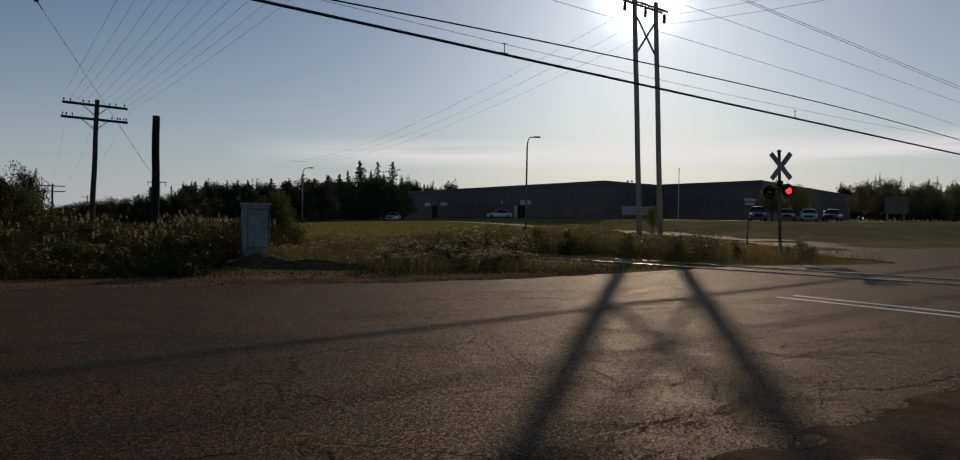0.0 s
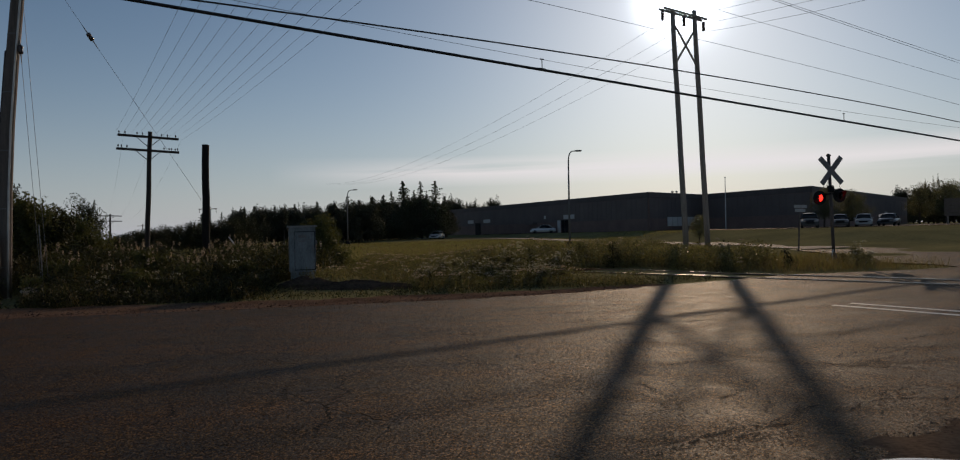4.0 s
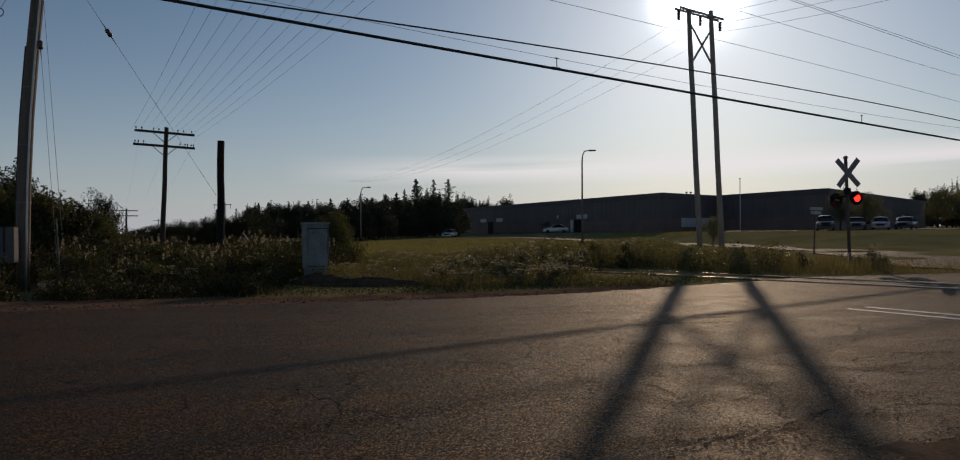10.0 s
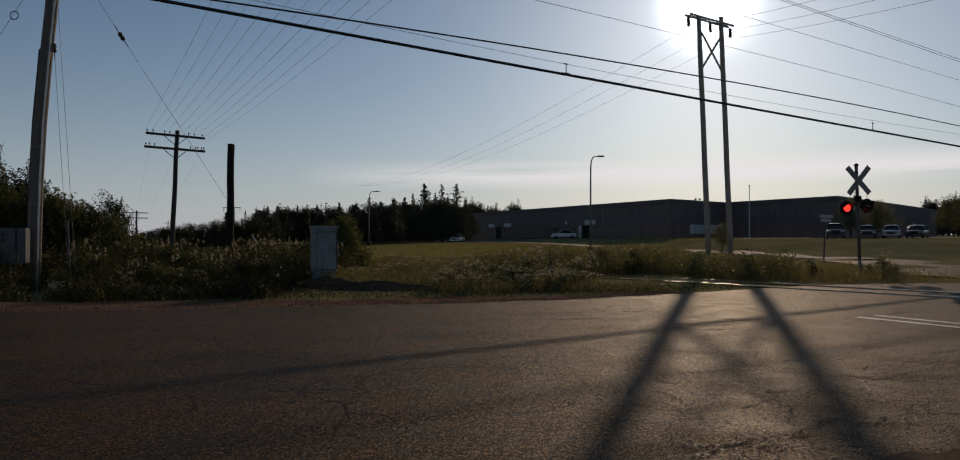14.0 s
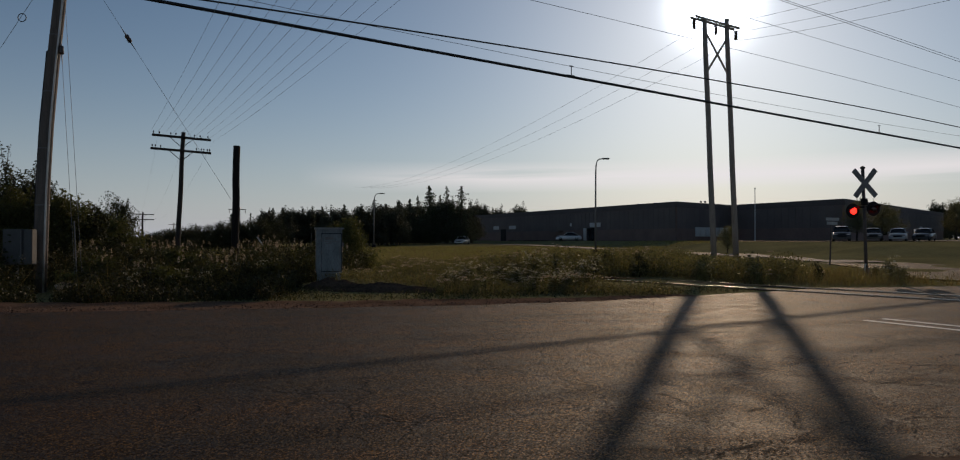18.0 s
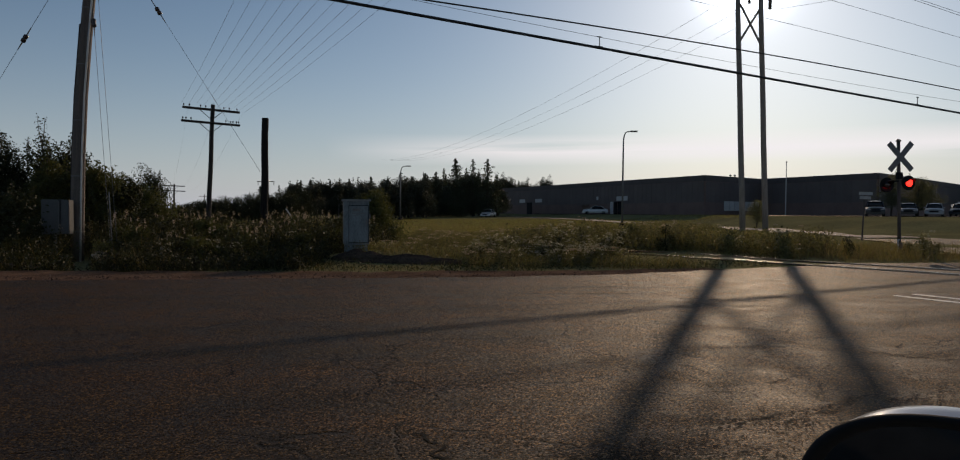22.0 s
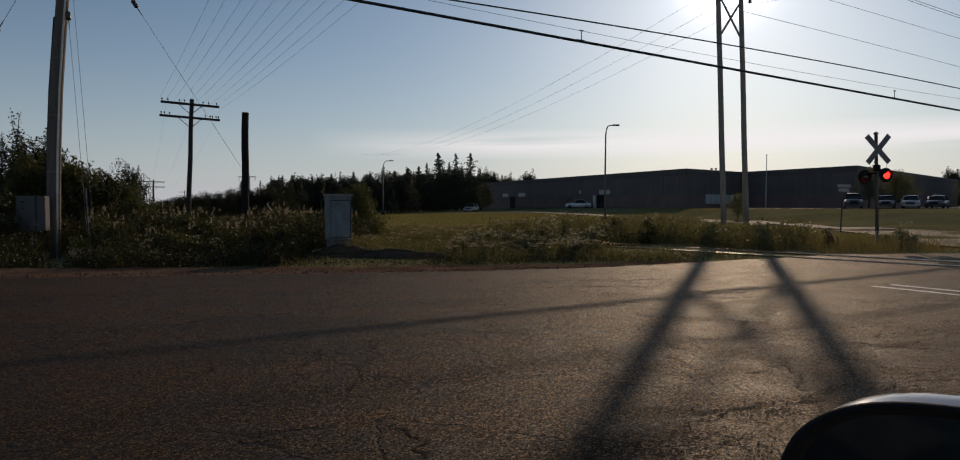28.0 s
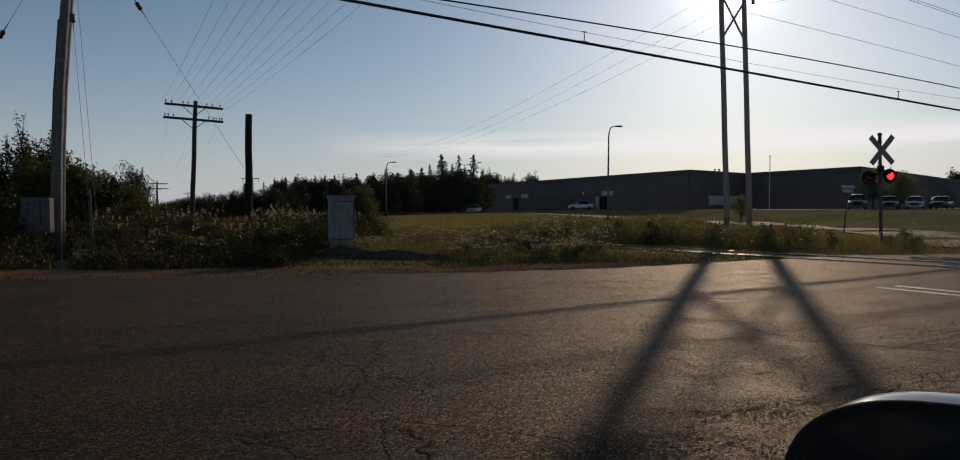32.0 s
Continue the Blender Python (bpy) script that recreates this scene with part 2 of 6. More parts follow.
    l.new(stones.outputs["Distance"], lump.inputs[0]), l.new(cell.outputs[1], lump.inputs[2])
    deep = n.new("ShaderNodeMath")
    deep.operation = "MULTIPLY_ADD"
    deep.inputs[1].default_value = 1.6
    l.new(lmix.outputs[0], deep.inputs[0]), l.new(lump.outputs[0], deep.inputs[2])
    l.new(deep.outputs[0], bp.inputs["Height"])
    geo = n.new("ShaderNodeNewGeometry")     # every stone of the surface has a facet of its own
    facet, lean, unit = n.new("ShaderNodeVectorMath"), n.new("ShaderNodeVectorMath"), n.new("ShaderNodeVectorMath")
    facet.operation, lean.operation, unit.operation = "SUBTRACT", "MULTIPLY_ADD", "NORMALIZE"
    facet.inputs[1].default_value, lean.inputs[1].default_value = (0.5, 0.5, 0.5), (0.52, 0.52, 0.0)
    l.new(stones.outputs["Color"], facet.inputs[0]), l.new(facet.outputs[0], lean.inputs[0]), l.new(geo.outputs["Normal"], lean.inputs[2]), l.new(lean.outputs[0], unit.inputs[0])
    l.new(unit.outputs[0], bp.inputs["Normal"])
    l.new(bp.outputs[0], b.inputs["Normal"])
    b.inputs["Specular Tint"].default_value = (1.0, 0.685, 0.49, 1)
    mr = n.new("ShaderNodeMapRange")
    mr.inputs[1].default_value, mr.inputs[2].default_value, mr.inputs[3].default_value, mr.inputs[4].default_value = 0.3, 0.7, 0.62, 0.74
    glint = n.new("ShaderNodeMapRange")     # a few worn stones are polished
    glint.inputs[1].default_value, glint.inputs[2].default_value, glint.inputs[3].default_value, glint.inputs[4].default_value = 0.88, 0.92, 0.0, -0.08
    both = n.new("ShaderNodeMath")
    both.operation = "ADD"
    l.new(mid.outputs[0], mr.inputs[0]), l.new(cell.outputs[2], glint.inputs[0])
    l.new(mr.outputs[0], both.inputs[0]), l.new(glint.outputs[0], both.inputs[1]), l.new(both.outputs[0], b.inputs["Roughness"])
    return m


ASPHALT = asphalt_mat()
CRACK = mat("crack_tar", (0.012, 0.011, 0.010), rough=0.95, bump=0.4, spec=0.1)
GRAVEL = mat("red_gravel", (0.25, 0.152, 0.095), (0.085, 0.052, 0.034), rough=1.0, scale=1.2, fine=22, bump=1.0, spec=0.0)
SOIL = mat("mown_grass_ground", (0.28, 0.245, 0.11), (0.15, 0.138, 0.065), rough=1.0, scale=0.25, fine=7, bump=1.0, spec=0.0)
DIRT = mat("dark_dirt", (0.105, 0.075, 0.054), (0.04, 0.03, 0.022), rough=1.0, scale=2, fine=20, bump=1.0, spec=0.0)
PAINT_W = mat("worn_white_paint", (0.8, 0.77, 0.7), (0.5, 0.47, 0.42), rough=0.5, scale=5, fine=60, bump=0.4)
WOOD_DARK = mat("creosoted_wood", (0.055, 0.042, 0.034), (0.022, 0.018, 0.015), rough=0.85, scale=3, fine=30, stretch=(6, 6, 0.5), bump=0.6)
WOOD_POLE = mat("old_brown_pole_wood", (0.17, 0.135, 0.11), (0.08, 0.064, 0.053), rough=0.85, scale=3, fine=30, stretch=(6, 6, 0.4), bump=0.6)
WOOD_GREY = mat("weathered_pole_wood", (0.36, 0.30, 0.25), (0.18, 0.15, 0.125), rough=0.8, scale=3, fine=30, stretch=(6, 6, 0.4), bump=0.6)
MAST = mat("brown_stained_steel", (0.13, 0.1, 0.085), (0.07, 0.055, 0.048), rough=0.7, metal=0.2, scale=3, fine=20, bump=0.15, stretch=(1, 1, 0.4))
# White boards in grey: the shade on their face is in the colour.
BOARD = mat("shade_grey_board", (0.22, 0.21, 0.2), (0.14, 0.135, 0.13), rough=0.6, scale=6, fine=40, bump=0.1)
APRON = mat("dark_roadside_dirt", (0.2, 0.14, 0.092), (0.085, 0.058, 0.039), rough=1.0, scale=2.2, fine=26, bump=1.0, spec=0.0)
GALV = mat("dull_galvanised_steel", (0.2, 0.19, 0.18), (0.12, 0.115, 0.11), rough=0.6, metal=0.25, bump=0.1)
WIRE = mat("black_cable", (0.02, 0.02, 0.022), rough=0.6, bump=0)
WIRE_THIN = mat("weathered_conductor", (0.16, 0.17, 0.18), (0.1, 0.1, 0.11), rough=0.5, metal=0.6, bump=0)
INSUL = mat("brown_porcelain", (0.06, 0.035, 0.025), rough=0.25, bump=0)
STEEL_RAIL = mat("polished_rail", (0.55, 0.53, 0.5), (0.35, 0.32, 0.3), rough=0.22, metal=1.0, bump=0.05)
RUST = mat("rusty_steel", (0.14, 0.07, 0.04), (0.06, 0.035, 0.025), rough=0.8, metal=0.3)
CAB_GREY = mat("worn_blue_grey_paint", (0.2, 0.232, 0.238), (0.1, 0.118, 0.123), rough=0.6, scale=4.5, fine=26, bump=0.15, stretch=(1, 1, 0.45))
CAB_PALE = mat("pale_skylit_grey", (0.27, 0.275, 0.27), (0.16, 0.165, 0.16), rough=0.6, scale=3, fine=26, bump=0.1, stretch=(1, 1, 0.4))
CONDUIT = mat("bright_galvanised_pipe", (0.62, 0.6, 0.57), (0.45, 0.43, 0.41), rough=0.45, metal=0.4, bump=0.05)
SIGN_BACK = mat("sign_sheet", (0.42, 0.42, 0.4), (0.28, 0.28, 0.27), rough=0.5, metal=0.3, bump=0.05)
BLACK = mat("flat_black_paint", (0.016, 0.016, 0.016), rough=0.75, bump=0.1, spec=0.2)
WIRE_PALE = mat("bare_aluminium_wire", (0.4, 0.41, 0.43), (0.3, 0.31, 0.33), rough=0.5, bump=0)
RED_ON = mat("lit_red_lens", (1.0, 0.02, 0.012), (1.0, 0.02, 0.012), rough=0.3, bump=0, emit=4.0)
RED_OFF = mat("unlit_red_lens", (0.03, 0.004, 0.004), rough=0.25, bump=0)
CLAD = mat("dark_metal_cladding", (0.15, 0.122, 0.112), (0.11, 0.092, 0.086), rough=0.8, scale=0.3, fine=6, bump=0.15, vary=0.12)
BRICK = mat("red_brown_brick", (0.21, 0.145, 0.125), (0.15, 0.104, 0.09), rough=0.9, scale=0.5, fine=6, bump=0.3)
ROOF = mat("dark_roof_band", (0.12, 0.1, 0.095), rough=0.8, scale=0.5, fine=5)
GLASS = mat("dark_window_glass", (0.02, 0.022, 0.025), rough=0.08, bump=0, spec=0.35)
PALE = mat("pale_panel", (0.6, 0.6, 0.58), (0.45, 0.45, 0.44), rough=0.6)
TYRE = mat("tyre_rubber", (0.018, 0.018, 0.018), rough=0.9)
RIM = mat("alloy_rim", (0.5, 0.5, 0.52), rough=0.3, metal=0.9, bump=0)
HEAD_G = mat("lamp_glass", (0.34, 0.345, 0.36), rough=0.08, bump=0, spec=0.9)
TAIL = mat("tail_lamp", (0.3, 0.01, 0.01), rough=0.15, bump=0)
BARK = mat("bark", (0.09, 0.07, 0.055), (0.04, 0.032, 0.026), rough=0.95, stretch=(5, 5, 1), bump=0.8)
BIRCH = mat("pale_bark", (0.3, 0.28, 0.25), (0.14, 0.13, 0.12), rough=0.9, stretch=(4, 4, 1))
LEAF_A = leaf_mat("leaf_deciduous", (0.042, 0.045, 0.017), (0.024, 0.028, 0.011), 0.2)
LEAF_B = leaf_mat("leaf_willow", (0.10, 0.10, 0.038), (0.055, 0.06, 0.02), 0.35)
NEEDLE = leaf_mat("needle_spruce", (0.075, 0.085, 0.05), (0.04, 0.05, 0.03), 0.2)
LEAF_FAR = leaf_mat("leaf_far_forest", (0.058, 0.062, 0.04), (0.034, 0.038, 0.026), 0.16)
# Paler leaf: the glare haze near the sun is put into its colour.
LEAF_PALE = leaf_mat("leaf_hazed_olive", (0.17, 0.165, 0.1), (0.1, 0.1, 0.06), 0.4)
GRASS = leaf_mat("grass_green", (0.2, 0.182, 0.068), (0.115, 0.106, 0.042), 0.42, 0.75)
LAWN_LEAF = leaf_mat("lawn_blade", (0.28, 0.262, 0.105), (0.17, 0.165, 0.07), 0.45)
MEADOW_LEAF = leaf_mat("meadow_leaf", (0.16, 0.145, 0.07), (0.085, 0.08, 0.04), 0.35, 0.75)
GRASS_DK = leaf_mat("verge_green", (0.068, 0.07, 0.026), (0.04, 0.043, 0.017), 0.35)
GRASS_DRY = leaf_mat("grass_dry", (0.23, 0.172, 0.088), (0.12, 0.092, 0.048), 0.4, 0.75)
WEED = leaf_mat("weed_leaf", (0.046, 0.046, 0.017), (0.022, 0.024, 0.01), 0.3, 0.75)
FLOWER = leaf_mat("pale_flower", (0.5, 0.4, 0.33), (0.28, 0.21, 0.17), 0.3, 0.3)
CAB_DARK = mat("dull_grey_cabinet", (0.1, 0.1, 0.096), (0.07, 0.07, 0.067), rough=0.7, scale=2.5, fine=30, bump=0.1)


# ---- building helpers ----
def part(name, bm, material, parent=None, label="", smooth=False):
    """Links a bmesh as one mesh object under a thing or under a part."""
    me = bpy.data.meshes.new(name)
    bm.to_mesh(me)
    bm.free()
    if smooth:
        me.shade_smooth()
    for mm in (material if isinstance(material, (list, tuple)) else (material,)):
        me.materials.append(mm)
    ob = new(name, me)
    ob.parent = parent
    if label:
        ob["label"] = label
    return ob


def empty(name, m, label, category, group="", kind=""):
    ob = new(name)
    ob.matrix_basis = m
    ob.empty_display_size = 0.2
    return tagged(ob, label, category, group, kind)


def box(sx, sy, sz, at=(0, 0, 0), bevel=0.0, rot=(0, 0, 0), bm=None):
    """A box of that size about its centre, with bevelled edges."""
    bm = bm or bmesh.new()
    r = bmesh.ops.create_cube(bm, size=1, matrix=pose(*at, *rot) @ Matrix.Diagonal((sx, sy, sz, 1)))
    if bevel:
        es = {e for v in r["verts"] for e in v.link_edges}
        bmesh.ops.bevel(bm, geom=list(es), offset=bevel, segments=2, affect="EDGES")
    return bm


def rod(a, b, r1, r2=None, seg=10, bm=None):
    """A tapered round bar from a to b."""
    bm = bm or bmesh.new()
    a, b = Vector(a), Vector(b)
    d = b - a
    m = Matrix.Translation((a + b) / 2) @ d.to_track_quat("Z", "Y").to_matrix().to_4x4()
    bmesh.ops.create_cone(bm, cap_ends=True, segments=seg, radius1=r1, radius2=r1 if r2 is None else r2, depth=d.length, matrix=m)
    return bm


def box_between(a, b, h, w):
    """A squared timber from a to b."""
    a, b = Vector(a), Vector(b)
    d = b - a
    m = Matrix.Translation((a + b) / 2) @ d.to_track_quat("X", "Z").to_matrix().to_4x4()
    bm = box(d.length, w, h, (0, 0, 0), 0.012)
    bmesh.ops.transform(bm, matrix=m, verts=bm.verts)
    return bm


def tube(points, r, seg=6, bm=None):
    """A bent round bar through points; r is a radius or one for each point."""
    bm = bm or bmesh.new()
    pts = [Vector(p) for p in points]
    rings = []
    d0 = (pts[1] - pts[0]).normalized()
    side = d0.orthogonal().normalized()
    for i, p in enumerate(pts):
        d = (pts[min(i + 1, len(pts) - 1)] - pts[max(i - 1, 0)]).normalized()
        side = (side - d * side.dot(d)).normalized()
        other = d.cross(side)
        rr = r[i] if isinstance(r, (list, tuple)) else r
        rings.append([bm.verts.new(p + side * (rr * math.cos(k * math.tau / seg)) + other * (rr * math.sin(k * math.tau / seg))) for k in range(seg)])
    for u, w in zip(rings, rings[1:]):
        for k in range(seg):
            bm.faces.new((u[k], u[(k + 1) % seg], w[(k + 1) % seg], w[k]))
    bm.faces.new(rings[0][::-1]), bm.faces.new(rings[-1])
    return bm


def lathe(profile, seg=16, bm=None, m=Matrix()):
    """A turned body: profile of (radius, height)."""
    bm = bm or bmesh.new()
    rings = [[bm.verts.new(m @ Vector((r * math.cos(k * math.tau / seg), r * math.sin(k * math.tau / seg), z))) for k in range(seg)] for r, z in profile]
    for u, w in zip(rings, rings[1:]):
        for k in range(seg):
            bm.faces.new((u[k], u[(k + 1) % seg], w[(k + 1) % seg], w[k]))
    if profile[0][0] > 1e-4:
        bm.faces.new(rings[0][::-1])
    if profile[-1][0] > 1e-4:
        bm.faces.new(rings[-1])
    return bm


def wire(name, a, b, sag, r, material, label, parent=None, n=24):
    """A hanging wire from a to b."""
    a, b = Vector(a), Vector(b)
    pts = [a.lerp(b, i / n) - Vector((0, 0, 4 * sag * (i / n) * (1 - i / n))) for i in range(n + 1)]
    ob = part(name, tube(pts, r, 6), material, parent, smooth=True)
    if not parent:
        tagged(ob, label, "wire", "overhead wires")
    return ob


def raw(name, verts, faces, material, parent=None):
    me = bpy.data.meshes.new(name)
    me.from_pydata([tuple(v) for v in verts], [], faces)
    for mm in (material if isinstance(material, (list, tuple)) else (material,)):
        me.materials.append(mm)
    ob = new(name, me)
    ob.parent = parent
    return ob


def cloud_mesh(name, quads, mats, index=None):
    """One mesh of many loose four-cornered leaves: quads of shape (n, 4, 3)."""
    q = np.asarray(quads, float)
    me = bpy.data.meshes.new(name)
    k = len(q)
    me.vertices.add(4 * k)
    me.vertices.foreach_set("co", q.reshape(-1))
    me.loops.add(4 * k)
    me.loops.foreach_set("vertex_index", np.arange(4 * k))
    me.polygons.add(k)
    me.polygons.foreach_set("loop_start", np.arange(0, 4 * k, 4))
    for mm in mats:
        me.materials.append(mm)
    if index is not None:
        me.polygons.foreach_set("material_index", np.asarray(index, np.int32))
    me.update()
    me.validate()
    return me




def leaves_at(c, size, rng, up=0.3, narrow=0.55):
    """Pointed leaf quads with random turns at the centres c."""
    n = len(c)
    d = rng.normal(size=(n, 3))
    d[:, 2] = d[:, 2] * 0.7 + up
    d /= np.linalg.norm(d, axis=1, keepdims=True)
    w = np.cross(d, rng.normal(size=(n, 3)))
    w /= np.linalg.norm(w, axis=1, keepdims=True) + 1e-9
    s = (size * rng.uniform(0.6, 1.35, n))[:, None]
    a, b = d * s * 0.5, w * s * 0.5 * narrow
    return np.stack([c - a, c + b - a * 0.1, c + a, c - b - a * 0.1], 1)


# ---- ground ----
def smooth(a, b, x):
    t = np.clip((x - a) / (b - a), 0, 1)
    return t * t * (3 - 2 * t)


def far_edge(x):
    """The far edge of the asphalt of the main road."""
    return np.interp(x, [-200, -9.5, 0, 3, 5.8, 200], [-15, 13.5, 14.8, 15.7, 17.2, 60])


def lane_x(y):
    """The lane's middle line: x for each y."""
    return np.interp(y, [38.5, 48, 56, 63, 70, 77, 100, 140, 190], [22.4, 22.7, 22.8, 22.0, 20.3, 18.6, 13.0, 0.0, -25.0])


def height(x, y):
    """The ground's height: level road, a shallow ditch, a field that climbs to the parking lot."""
    x, y = np.asarray(x, float), np.asarray(y, float)
    e = y - far_edge(x)
    z = -0.02 - 0.16 * (1 - smooth(0.6, 2.4, y - (2.9 + 0.527 * x)))     # lower beside the near road edge
    ditch = -0.4 * smooth(2.0, 5, e) * (1 - smooth(7, 13, e)) * (1 - smooth(-9, -3, x))
    mound = 0.32 * np.exp(-(((x + 3.6) / 2.2) ** 2 + ((y - 20.3) / 1.9) ** 2))
    dip = -0.22 * np.exp(-(((x - 14.6) / 1.9) ** 2 + ((y - 25.6) / 2.6) ** 2))
    lx = lane_x(y)
    bank = 1.05 * smooth(1.5, 13, x - lx) * smooth(43, 54, y)
    rise = np.maximum(bank, 0.42 * smooth(62, 120, y))
    bumps = 0.05 * (np.sin(x * 0.9 + y * 0.31) + np.sin(y * 0.73 - x * 0.4)) * smooth(3, 8, e) * (1 - smooth(60, 75, y))
    right = 1 - smooth(9, 11, x) * (1 - smooth(26, 34, y)) * smooth(-40, -30, -np.abs(y))
    return z + (ditch + mound + dip + bumps * right) + rise * smooth(3, 10, e)


def ground_sheet():
    def steps(lo, hi, fine, far):
        a = list(np.arange(lo, hi + fine / 2, fine))
        s = fine
        while a[-1] < far:
            s *= 1.35
            a.append(a[-1] + s)
        s = fine
        while a[0] > -far:
            s *= 1.35
            a.insert(0, a[0] - s)
        return np.array(a)
    xs, ys = steps(-35, 75, 0.8, 2200), steps(-10, 100, 0.8, 2200)
    gx, gy = np.meshgrid(xs, ys)
    gz = height(gx, gy)
    v = np.stack([gx, gy, gz], -1).reshape(-1, 3)
    nx = len(xs)
    f = [(j * nx + i, j * nx + i + 1, (j + 1) * nx + i + 1, (j + 1) * nx + i) for j in range(len(ys) - 1) for i in range(nx - 1)]
    ob = raw("ground", v, f, SOIL)
    ob.data.shade_smooth()
    return tagged(ob, "rough grassy ground reaching to the horizon", "ground", kind="structure")


ground_sheet()


def slab(name, outline, z, material, label, category, thick=0.06):
    """A flat paved area with that outline in plan."""
    bm = bmesh.new()
    vs = [bm.verts.new((x, y, z)) for x, y in outline]
    f = bm.faces.new(vs)
    if f.normal.z < 0:
        f.normal_flip()
    ext = bmesh.ops.extrude_face_region(bm, geom=[f])
    for g in ext["geom"]:
        if isinstance(g, bmesh.types.BMVert):
            g.co.z -= thick
    bmesh.ops.recalc_face_normals(bm, faces=bm.faces)
    bmesh.ops.triangulate(bm, faces=[f for f in bm.faces if len(f.verts) > 4])
    return tagged(part(name, bm, material), label, category, kind="structure")


def ragged(pts, step=0.5, amp=0.12, seed=1):
    """A line through points, with small breaks like a worn pavement edge."""
    rng = np.random.default_rng(seed)
    out = []
    for (x0, y0), (x1, y1) in zip(pts, pts[1:]):
        n = max(1, int(math.hypot(x1 - x0, y1 - y0) / step))
        nx, ny = -(y1 - y0), x1 - x0
        d = math.hypot(nx, ny)
        for i in range(n):
            o = rng.normal() * amp if (i and step < 5) else 0
            out.append((x0 + (x1 - x0) * i / n + nx / d * o, y0 + (y1 - y0) * i / n + ny / d * o))
    return out + [pts[-1]]


FAR = [(-9.5, 13.5), (0, 14.8), (3, 15.7), (5.8, 17.2), (8.2, 18.4)]
NEAR = [(26, 16.5), (4.6, 5.2), (3.1, 4.4), (2.15, 3.9), (-1, 2.4), (-12, -3.2)]
road_outline = [(-60, 6.5)] + ragged(FAR, 0.45, 0.06, 3) + ragged([(8.2, 18.4), (10.2, 19.6), (12.5, 19.9), (14.6, 20.2), (16.2, 20.8)], 0.5, 0.05, 4) + \
    [(16.6, 22.5), (15.9, 24.9), (18.0, 29), (19.2, 33.6), (20.5, 40), (25.5, 40), (25.5, 34), (30, 29.5), (42, 27)] + ragged(NEAR, 0.16, 0.05, 5) + [(-60, -30)]
slab("road", road_outline, 0.0, ASPHALT, "old cracked brown-grey asphalt road widening into a junction", "road")


def ribbon(name, line, width, material, label, category, lift=0.03):
    """A paved lane that follows the ground along a line in plan."""
    pts = []
    for (x0, y0), (x1, y1) in zip(line, line[1:]):
        n = max(1, int(math.hypot(x1 - x0, y1 - y0) / 1.5))
        pts += [(x0 + (x1 - x0) * i / n, y0 + (y1 - y0) * i / n) for i in range(n)]
    pts.append(line[-1])
    v, f = [], []
    for i, (x, y) in enumerate(pts):
        xa, ya = pts[max(i - 1, 0)]
        xb, yb = pts[min(i + 1, len(pts) - 1)]
        d = math.hypot(xb - xa, yb - ya)
        nx, ny = -(yb - ya) / d, (xb - xa) / d
        for o in (width / 2, width / 6, -width / 6, -width / 2):
            px, py = x + nx * o, y + ny * o
            v.append((px, py, float(height(px, py)) + lift))
    for i in range(len(pts) - 1):
        for k in range(3):
            f.append((4 * i + k, 4 * i + k + 1, 4 * i + k + 5, 4 * i + k + 4))
    return tagged(raw(name, v, f, material), label, category, kind="structure")


LANE_TONE = mat("pale_worn_asphalt", (0.135, 0.115, 0.095), (0.085, 0.073, 0.062), rough=0.85, scale=0.4, fine=12, bump=0.4, spec=0.3)
LANE = [(float(lane_x(y)), y) for y in (38.5, 48, 56, 64, 70, 77, 88, 100, 120, 140, 190)]
ribbon("side_road", LANE, 3.2, LANE_TONE, "narrow pale asphalt lane climbing beside the lawn", "road", 0.05)
shoulder = ragged([(-60, 6.5), (-9.5, 13.3), (0, 14.6), (3, 15.5), (5.8, 17.0)], 0.6, 0.05, 8) + ragged([(5.6, 17.5), (3.26, 16.9), (0.2, 16.4), (-5.5, 15.95), (-11.1, 15.8), (-60, 9)], 0.5, 0.14, 9)
slab("gravel_shoulder", shoulder, -0.008, GRAVEL, "reddish-brown gravel shoulder along the road edge", "shoulder")
def apron():
    """Bare dirt beside the near road edge: lumpy, a little lower than the asphalt."""
    xs, v, fc = np.linspace(-14, 18, 270), [], []
    k = 34
    for i, x in enumerate(xs):
        y1 = 2.91 + 0.509 * x if x < -1 else 2.9 + 0.527 * x if x < 2.15 else 4.03 + 0.528 * (x - 2.15)
        for j in range(k):
            d = 7.0 * (j / (k - 1)) ** 1.8
            n = noise.noise(Vector((x * 2.3, d * 2.3, 4.0))) + 0.5 * noise.noise(Vector((x * 7, d * 7, 9.0)))
            v.append((x + 0.46 * d, y1 + 0.08 - 0.86 * d, -0.003 + 0.026 * min(1, d / 0.35) - 0.045 * min(1, d / 1.6) + 0.016 * n))
    for i in range(269):
        for j in range(k - 1):
            a = i * k + j
            fc.append((a, a + 1, a + k + 1, a + k))
    ob = raw("roadside_dirt", v, fc, APRON)
    for p in ob.data.polygons:
        p.use_smooth = True
    return tagged(ob, "dark lumpy dirt beside the broken road edge", "dirt", kind="structure")


apron()
